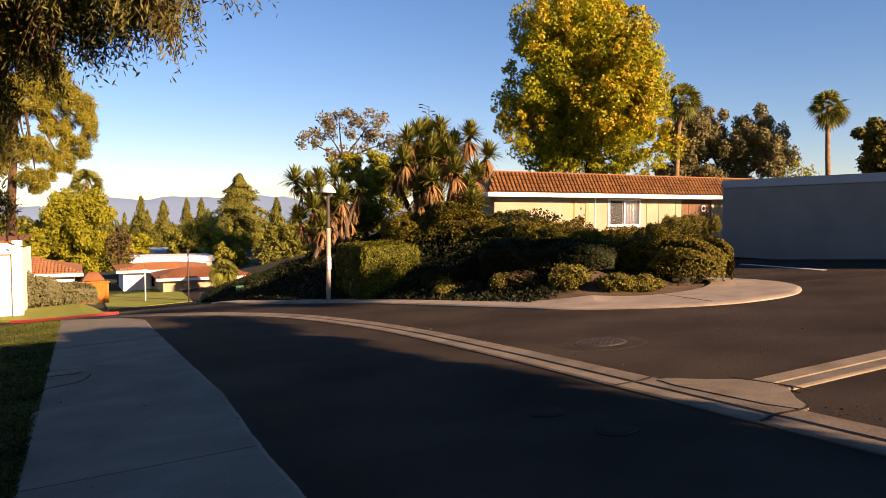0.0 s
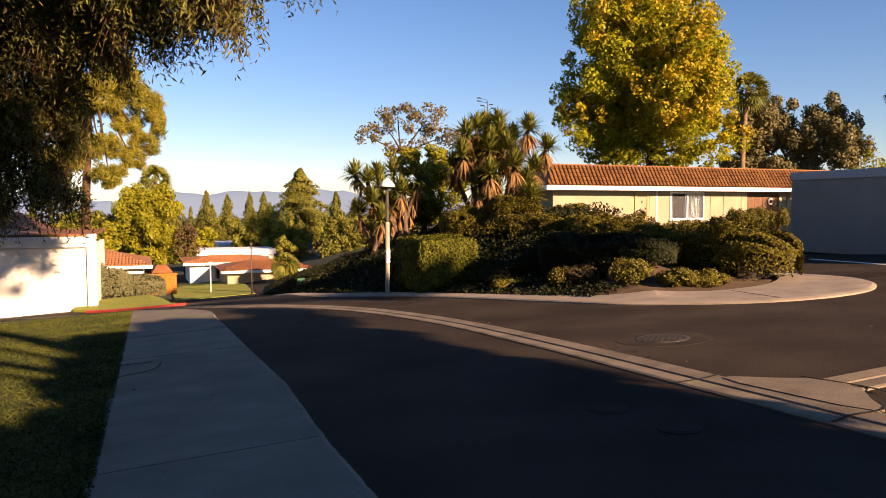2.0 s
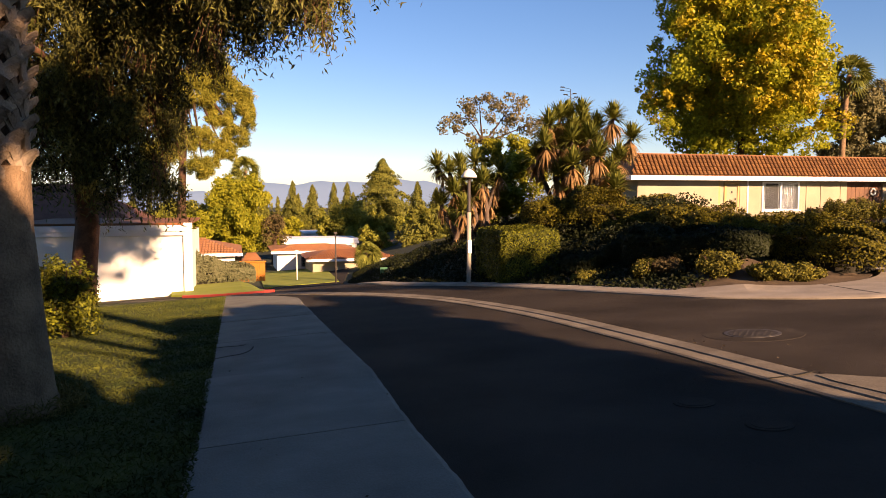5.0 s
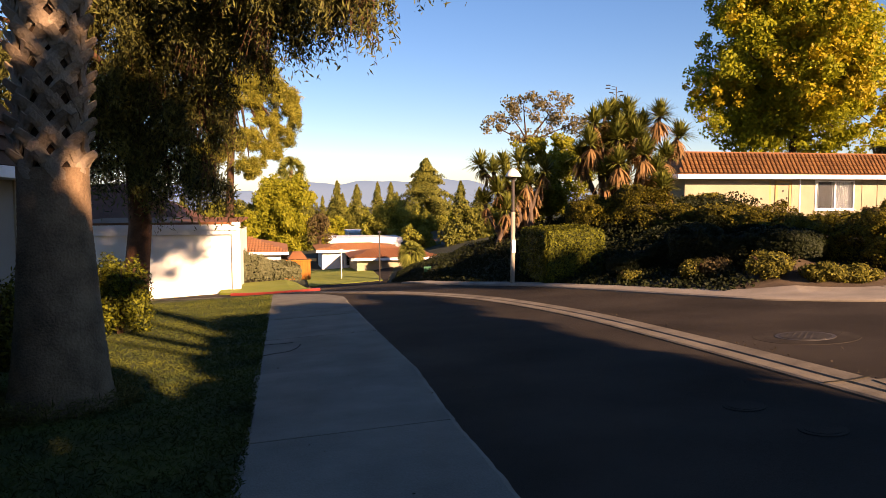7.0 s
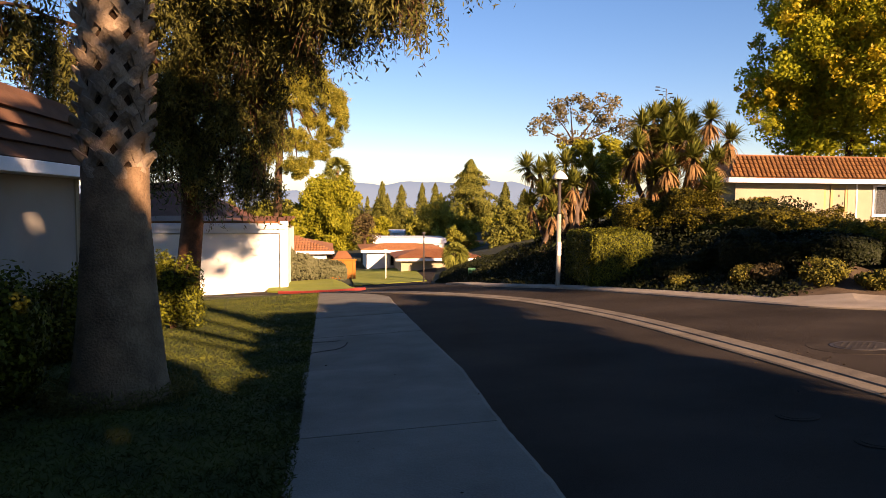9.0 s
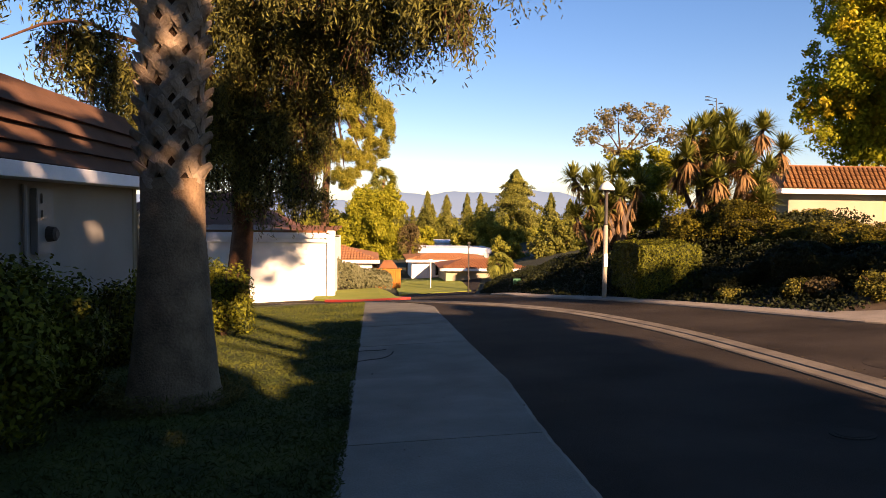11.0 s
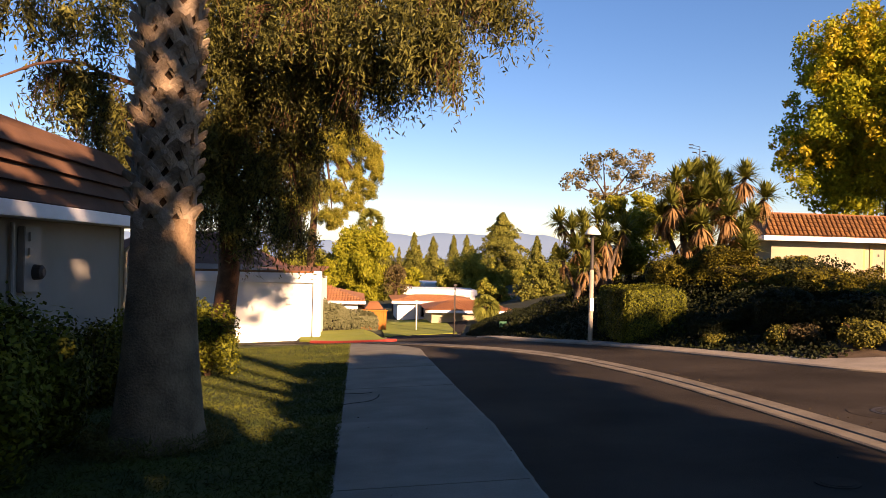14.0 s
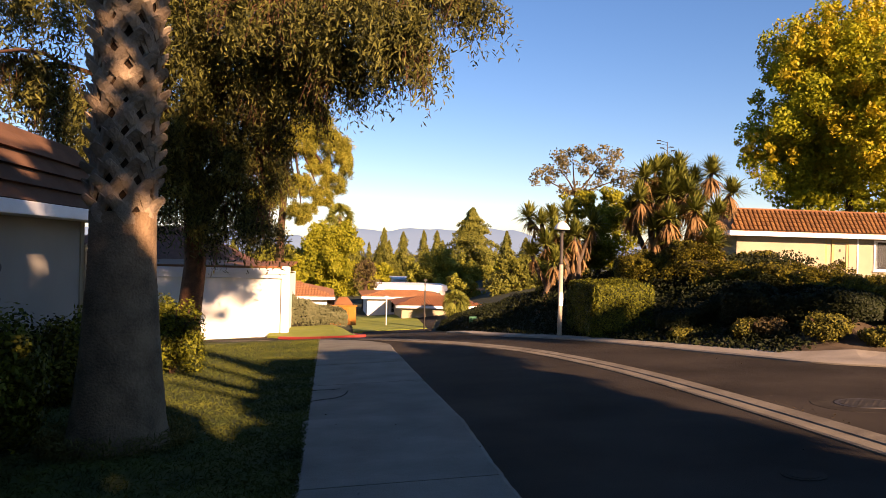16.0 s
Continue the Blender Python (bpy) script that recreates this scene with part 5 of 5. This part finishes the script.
# ---- the drooping tree by the garage ----
def willowy(name, label, trunk, r0, limbs, masses, strands, seed):
    """A drooping tree: thing > trunk, limbs, crown of hanging leaf strands."""
    rng = np.random.default_rng(seed)
    random.seed(seed)
    t = tagged(new(name), label, "tree")
    part("trunk", join_mesh("trunk", [tube(trunk, [r0 * 1.5, r0 * 1.1, r0, r0 * 0.8, r0 * 0.55][:len(trunk)], 16, 0.16, random)], BARK_RED, True), None, t)
    for a, b, q in limbs:
        part("limb", join_mesh("limb", [limb(a, b, q, q * 0.35, rng, -0.3, 9)], BARK_RED, True), None, t)
    m = np.array(masses)
    w = m[:, 3] ** 2
    pts, tw = [], []
    sprays = []
    for i in range(strands // 16):
        c = m[rng.choice(len(m), p=w / w.sum())]
        d = rng.normal(size=3)
        d /= np.linalg.norm(d)
        q = rng.uniform(0.25, 1.0) ** 0.5
        sprays.append((c, d, Vector((c[0] + d[0] * c[3] * q, c[1] + d[1] * c[3] * q, c[2] + d[2] * c[3] * 0.7 * q))))
    for i in range(strands):
        c, d, hub = sprays[i % len(sprays)]
        d = d + rng.normal(size=3) * 0.4
        p = hub + Vector(rng.normal(size=3) * 0.16)
        out = Vector((d[0], d[1], -0.5)).normalized()
        L = rng.uniform(0.35, 0.95)
        for k in range(13):
            f = k / 12
            pts.append(p + out * L * 0.45 * f + Vector((0, 0, -L * f * f)) + Vector(rng.normal(size=3) * 0.07))
        if i % 6 == 0:
            tw.append(tube([Vector(c[:3]) + Vector((0, 0, c[3] * 0.3)), p, p + out * L * 0.45 + Vector((0, 0, -L))], [0.018, 0.010, 0.004], 4))
    part("twig_work", join_mesh("twig_work", tw, BARK_RED), None, t)
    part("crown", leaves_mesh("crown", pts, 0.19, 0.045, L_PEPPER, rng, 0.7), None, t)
    return t
BARK_RED = mat("red_brown_bark", (0.06, 0.026, 0.014), (0.19, 0.085, 0.04), 4.0, 0.95, 1.0, 22)
MASS = [(-7.1, 15.4, 6.5, 0.7), (-6.2, 16.8, 6.8, 0.7), (-6.9, 17.6, 5.3, 0.7), (-6.6, 20.4, 4.9, 1.1), (-3.0, 21.6, 8.2, 1.5), (-1.6, 19.7, 7.9, 1.4), (-0.2, 18.8, 7.6, 1.3), (1.0, 17.8, 7.3, 1.1), (1.9, 17.6, 6.6, 0.75),
        (3.1, 17.4, 7.75, 0.8), (-0.3, 19.7, 6.4, 0.9), (-1.7, 21.6, 6.4, 1.2), (-3.1, 22.5, 6.0, 1.4), (-4.0, 23.4, 4.4, 1.4), (-2.5, 22.7, 4.4, 1.2), (-3.4, 23.4, 2.5, 1.0), (-2.4, 22.7, 2.35, 0.75), (0.5, 18.8, 6.5, 0.8), (-4.8, 21.8, 7.2, 1.3), (-5.0, 22, 9.5, 1.9), (-1.5, 20.5, 9.6, 1.8), (1.8, 18.8, 9.0, 1.5), (-4.6, 23.2, 6.6, 1.6), (-5.6, 22.6, 4.6, 1.5), (-4.9, 23.0, 3.2, 1.1)]
willowy("pepper_tree", "large drooping tree with red-brown trunk on the lawn", [(-4.75, 24.3, height(-4.75, 24.3) - 0.2), (-4.65, 24.3, -1.1), (-4.45, 24.3, 0.8), (-4.6, 24.3, 4.2), (-4.5, 24.2, 8.0)], 0.34,
        [((-4.6, 24.3, 3.8), (-2.8, 21.8, 7.6), 0.2), ((-2.8, 21.8, 7.6), (1.6, 17.9, 7.6), 0.1), ((-4.55, 24.3, 5), (-6.6, 18.5, 5.8), 0.15), ((-6.6, 18.5, 5.8), (-6.2, 12.4, 4.3), 0.05), ((-4.5, 24.2, 7.5), (-4.5, 22, 9.5), 0.16), ((-4.5, 24.3, 3.0), (-3.2, 23.2, 3.4), 0.1), ((-2.8, 21.8, 7.4), (-1.2, 20.2, 9.4), 0.1), ((-4.6, 24.3, 4.5), (-3.2, 22.6, 5.8), 0.1)], [(x, y, z, r * 1.18) for x, y, z, r in MASS], 14500, 101)

# ---- the palm beside the sidewalk ----
PX, PY = -2.34, 7.9
palm = tagged(new("palm_tree"), "thick palm trunk with criss-crossed old leaf bases", "palm tree")
pz = height(PX, PY)
random.seed(12)
prof = [(pz - 0.2, 0.56), (pz + 0.05, 0.53), (pz + 0.3, 0.47), (pz + 0.7, 0.43), (pz + 1.2, 0.385), (1.3, 0.335), (1.85, 0.325)]
vs, fs = [], []
S, ring = 40, []
zz = pz - 0.2
while zz < 1.95:
    ring.append(zz)
    zz += 0.035
for j, z in enumerate(ring):
    r = float(np.interp(z, [p[0] for p in prof], [p[1] for p in prof]))
    for k in range(S):
        a = 2 * math.pi * k / S
        rr = r * (1 + 0.012 * (j % 2) + 0.02 * noise.noise(Vector((math.cos(a) * 3, math.sin(a) * 3, z * 1.2))) + 0.012 * noise.noise(Vector((math.cos(a) * 14, math.sin(a) * 14, z * 3))))
        vs.append((PX + rr * math.cos(a), PY + rr * math.sin(a), z))
for j in range(len(ring) - 1):
    for k in range(S):
        fs.append((j * S + k, j * S + (k + 1) % S, (j + 1) * S + (k + 1) % S, (j + 1) * S + k))
part("trunk", mesh("trunk", vs, fs, PALM_BARK, True), None, palm, "smooth ringed grey-brown trunk")
part("fibre_core", join_mesh("core", [tube([(PX, PY, 1.9), (PX + 0.02, PY, 4), (PX + 0.05, PY, 9.5)], [0.285, 0.275, 0.25], 20, 0.1, random)], BOOT_DARK, True), None, palm)
def boot_mesh(sd):
    """One old leaf base: split below into two straps that spread round the trunk, joined above in a torn stub that stands off."""
    rr = random.Random(sd)
    vs, fs = [], []
    n = 8
    for side in (-1, 1):
        o, lift = len(vs), 0.014 if side > 0 else 0.0
        for i in range(n):
            f = i / (n - 1)
            a = side * radians(3 + 47 * (1 - f))
            w = 0.074 * (1 - 0.35 * f) * (1 + rr.uniform(-0.10, 0.10))
            z = 0.33 * f + rr.uniform(-0.006, 0.006)
            r = 0.300 + 0.022 * f + lift * math.sin(math.pi * f) + (0.07 + rr.uniform(-0.02, 0.03)) * max(0.0, f - 0.72) / 0.28
            for u in (-1, 0, 1):
                aa = a + side * u * w * 0.75 / 0.31
                for dr in (0.014, -0.008):
                    q = r + dr - 0.010 * u * u
                    vs.append((q * math.cos(aa), q * math.sin(aa), z + u * w * 0.66))
        for i in range(n - 1):
            b, c = o + i * 6, o + (i + 1) * 6
            for q in ((b, b + 2, c + 2, c), (b + 2, b + 4, c + 4, c + 2), (b + 1, c + 1, c + 3, b + 3), (b + 3, c + 3, c + 5, b + 5), (b, c, c + 1, b + 1), (b + 4, b + 5, c + 5, c + 4)):
                fs.append(q if side > 0 else q[::-1])
        t = o + (n - 1) * 6
        fs += [(o, o + 1, o + 3, o + 2), (o + 2, o + 3, o + 5, o + 4), (t, t + 2, t + 3, t + 1), (t + 2, t + 4, t + 5, t + 3)]
    return mesh("boot", vs, fs, BOOT)
boots = [boot_mesh(k) for k in range(6)]
for i in range(168):
    row, k = divmod(i, 7)
    z = 1.76 + row * 0.165 + random.uniform(-0.02, 0.02)
    a = k * 360 / 7 + (row % 2) * 25.7 + random.uniform(-4, 4)
    ob = part("leaf_base", boots[(i * 5 + row) % 6], None, palm)
    ob.matrix_basis = Matrix.Translation((PX + 0.01 * (z - 2), PY, z)) @ pose(0, 0, 0, random.uniform(-3, 3), random.uniform(-3, 3), a)
rng = np.random.default_rng(13)
cz = np.array([(PX + (0.5 + 0.28 * rng.random()) * math.cos(a), PY + (0.5 + 0.28 * rng.random()) * math.sin(a), pz + 0.04 + 0.22 * rng.random() ** 2) for a in rng.uniform(0, 6.283, 3500)])
tagged(part("grass_tuft", leaves_mesh("tuft", cz, 0.11, 0.012, TUFT, rng), None), "dry yellow-green grass tufts round the palm foot", "grass", kind="stuff")
for i in range(26):
    a, e = rng.uniform(0, 6.283), radians(rng.uniform(-20, 70))
    d = Vector((math.cos(a) * math.cos(e), math.sin(a) * math.cos(e), math.sin(e)))
    c0 = Vector((PX + 0.05, PY, 9.4))
    s = d.cross(Vector((0, 0, 1))).normalized()
    vs, fs = [], []
    hub = c0 + d * 1.2
    for k in range(15):
        q = radians(-84 + 12 * k)
        dd = (d * math.cos(q) + s * math.sin(q)).normalized()
        o = len(vs)
        n2 = dd.cross(s.cross(d)).normalized() * 0.05
        vs += [hub, hub + dd * 0.5 + n2, hub + dd * 1.0 + Vector((0, 0, -0.2)), hub + dd * 0.5 - n2]
        fs.append((o, o + 1, o + 2, o + 3))
    vs += [c0 - s * 0.03, c0 + s * 0.03, hub + s * 0.02, hub - s * 0.02]
    fs.append((len(vs) - 4, len(vs) - 3, len(vs) - 2, len(vs) - 1))
    part("frond", mesh("frond", vs, fs, L_YUCCA), None, palm)

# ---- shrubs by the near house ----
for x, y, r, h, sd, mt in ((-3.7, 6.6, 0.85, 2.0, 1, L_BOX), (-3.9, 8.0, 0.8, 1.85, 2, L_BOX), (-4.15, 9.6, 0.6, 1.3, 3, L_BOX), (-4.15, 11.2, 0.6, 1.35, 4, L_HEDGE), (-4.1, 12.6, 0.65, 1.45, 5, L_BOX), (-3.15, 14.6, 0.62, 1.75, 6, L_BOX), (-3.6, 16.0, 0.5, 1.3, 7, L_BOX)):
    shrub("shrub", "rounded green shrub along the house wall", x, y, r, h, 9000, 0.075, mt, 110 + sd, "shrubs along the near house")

# ---- behind the walker: unseen trees added to block sun and sky light ----
# masses sit where the wanted shadows trace back towards the sun
shade = [(5.2, -5.5, 3.4, 1.6, 2.0, 0.6), (7.2, -5.6, 4.6, 1.0, 1.6, 0.9), (6.5, -5.4, 3.3, 0.9, 1.4, 0.7), (10.2, -5.6, 6.7, 1.0, 1.4, 0.6), (9.2, -5.8, 6.1, 0.9, 1.4, 0.8), (8.2, -5.8, 5.4, 0.8, 1.4, 0.8), (1.5, -5.6, 3.2, 1.0, 1.2, 0.6), (5.9, -5.6, 2.6, 1.2, 1.4, 0.8), (0.7, -5.6, 6.0, 1.0, 2.0, 0.8), (0.2, -6.0, 7.2, 1.1, 2.2, 1.0), (2.2, -6.0, 6.7, 0.7, 1.2, 0.6), (3.35, -5.8, 6.5, 0.4, 0.8, 0.45), (3.4, -5.8, 7.4, 0.58, 0.8, 0.5), (3.4, -5.8, 8.3, 0.58, 0.6, 0.5), (3.42, -5.8, 9.2, 0.58, 0.6, 0.5), (3.45, -5.8, 10.1, 0.58, 0.6, 0.5), (3.45, -5.8, 11.0, 0.58, 0.6, 0.5),
         (-1.5, -6.0, 5.55, 1.8, 2.2, 1.5), (-1.9, -6.2, 7.67, 1.8, 2.2, 1.5), (-4.02, -6.4, 6.66, 2.4, 2.2, 2.23), (-0.22, -5.2, 3.14, 1.8, 1.8, 0.6), (3.07, -5.0, 2.8, 1.4, 1.6, 0.6)]
shade += [(3.3, -5.8, 5.25, 0.42, 0.7, 0.32), (3.35, -5.8, 5.9, 0.42, 0.7, 0.38), (4.6, -5.8, 6.7, 0.34, 0.6, 0.26), (5.4, -5.8, 7.3, 0.36, 0.6, 0.28), (6.4, -5.8, 7.7, 0.4, 0.6, 0.3), (5.0, -5.8, 8.3, 0.4, 0.6, 0.35), (4.1, -5.8, 7.5, 0.3, 0.5, 0.3), (7.3, -5.8, 8.2, 0.4, 0.6, 0.3), (5.9, -5.8, 8.7, 0.4, 0.6, 0.3)]
shade += [(7.5, -5.8, 3.15, 0.42, 0.9, 0.35), (7.2, -5.8, 2.6, 0.5, 0.9, 0.4), (7.9, -5.8, 3.6, 0.38, 0.9, 0.28), (7.3, -5.8, 1.9, 0.4, 0.9, 0.5)]
shade += [(2.6, -5.8, 7.4, 0.4, 0.7, 0.5), (1.9, -5.8, 7.4, 0.5, 0.7, 0.45), (1.5, -5.8, 8.3, 0.4, 0.6, 0.35), (2.6, -5.8, 8.4, 0.4, 0.6, 0.4)]
# a fringe shaped from the wanted shadow edge, leaving a lawn patch lit
for x in np.arange(-3.0, 12.6, 0.5):
    lo = float(np.interp(x, [7.3, 7.8, 8.4, 9.4, 10.8, 12.7], [0.8, 3.1, 3.5, 4.35, 5.65, 7.4]))
    hi = float(np.interp(x, [2.5, 2.8, 4.0, 4.4, 5.2, 6.2, 7.3, 8.1, 9.9, 12.8], [7.6, 6.6, 6.3, 4.7, 5.1, 6.0, 6.8, 7.2, 7.3, 7.6]))
    shade += [(float(x), -5.8, float(z), 0.48, 0.9, 0.42) for z in np.arange(lo + 0.4, max(hi - 0.4, lo + 0.45), 0.5)]
for tx, masses, leaves, sd in ((6.8, [m for m in shade if m[0] >= 4.2], 90000, 130), (-1.5, [m for m in shade if m[0] < 4.2], 90000, 132)):
    tree("sun_blocker_tree", "unseen dense tree added behind the walker to shade the road", [(tx, -6.5, height(tx, -6.5) - 0.2), (tx, -6.5, 1.5), (tx, -6.4, 3.0), (tx, -6.4, 4.5)], 0.3, masses, leaves, 0.28, L_PINE, sd, 10, 0.42, group="trees behind the walker")
# unseen crown and boughs, each clump set to drop a wanted shadow
tree("shadow_caster_tree", "unseen tall tree added to shade pepper tree, garage and island", [(10.6, -14, 0), (10.6, -14, 6), (10.7, -14, 10), (10.7, -14, 14.5)], 0.35,
     [(10.6, -14, 16.2, 2.2, 2.2, 1.4), (11.9, -14, 15.9, 1.5, 1.6, 1.2), (10.0, -14, 17.4, 1.2, 1.6, 0.8), (11.3, -14, 17.4, 1.2, 1.2, 0.6),
      (11.0, -14, 14.2, 0.9, 0.9, 0.5), (12.3, -14, 14.9, 0.8, 0.8, 0.4), (13.3, -14, 15.3, 0.7, 0.7, 0.3), (11.8, -14, 13.7, 0.5, 0.5, 0.35), (14.2, -14, 15.0, 0.5, 0.5, 0.25), (12.6, -14, 14.25, 0.5, 0.6, 0.3), (13.4, -14, 14.5, 0.45, 0.5, 0.28), (12.1, -14, 13.3, 0.35, 0.5, 0.25), (14.0, -14, 14.2, 0.28, 0.4, 0.2), (13.1, -14, 13.6, 0.3, 0.4, 0.2),
      (19.0, -14, 11.2, 0.7, 0.9, 0.35), (19.9, -14, 11.15, 0.7, 0.9, 0.35), (20.8, -14, 11.3, 0.7, 0.9, 0.4), (21.7, -14, 11.3, 0.7, 0.9, 0.45), (22.5, -14, 11.1, 0.6, 0.8, 0.35), (20.3, -14, 11.0, 0.6, 0.8, 0.3), (21.4, -14, 10.8, 0.5, 0.7, 0.25)], 42000, 0.28, L_FAR, 131)
rng = np.random.default_rng(120)
# more unseen trees, added to cut the sky's fill light
for i, (x, y, z, r, rz) in enumerate(((-9.5, -10, 6.5, 3.8, 4.2), (-8.5, -22, 9.5, 4.5, 5.0), (-4.5, -15, 8.0, 4.2, 6.5), (-14, -14, 8.0, 4.5, 6.0), (-19, -4, 7.5, 4.5, 6.0))):
    tree("tree", "unseen leafy tree added behind the walker against sky light", [(x, y, height(x, y) - 0.2), (x, y, 2.5), (x, y, z)], 0.25, cloud(rng, x, y, z, r, rz, 16, 0.42), 15000, 0.34, L_FAR, 121 + i, group="trees behind the walker")

# ---- hills on the horizon ----
vs, fs = [], []
N = 220
for i in range(N + 1):
    az = radians(-75 + 160 * i / N)
    zt = 46 + 60 * noise.fractal(Vector((az * 9.0, 0.3, 0)), 0.75, 2.1, 7) + 95 * math.exp(-((math.degrees(az) - 9.6) / 4.8) ** 2) + 12 * math.exp(-((math.degrees(az) - 1.5) / 4) ** 2)
    for z, dd in ((-200, 3950), (zt * 0.55, 4000), (max(12, zt), 4150)):
        vs.append((dd * math.sin(az), dd * math.cos(az), z))
for i in range(N):
    for k in range(2):
        fs.append((i * 3 + k, (i + 1) * 3 + k, (i + 1) * 3 + k + 1, i * 3 + k + 1))
tagged(part("backdrop", mesh("backdrop", vs, fs, hills, True), None), "mountain ridge on the horizon, haze put in as blue-grey glow", "mountains", kind="structure")
# upright glowing strip added to hide the dark ground at the skyline
vs, fs = [], []
for i in range(N + 1):
    az = radians(-75 + 160 * i / N)
    zt = 1.0 + 7 * noise.fractal(Vector((az * 40.0, 1.3, 0)), 0.9, 2.1, 5)
    for z, dd in ((-40, 1500), (min(zt, 6.0), 1520)):
        vs.append((dd * math.sin(az), dd * math.cos(az), z))
fs = [(i * 2, i * 2 + 2, i * 2 + 3, i * 2 + 1) for i in range(N)]
tagged(part("backdrop", mesh("plain", vs, fs, hills, True), None), "glowing haze band standing in for the distant plain", "plain", kind="structure")
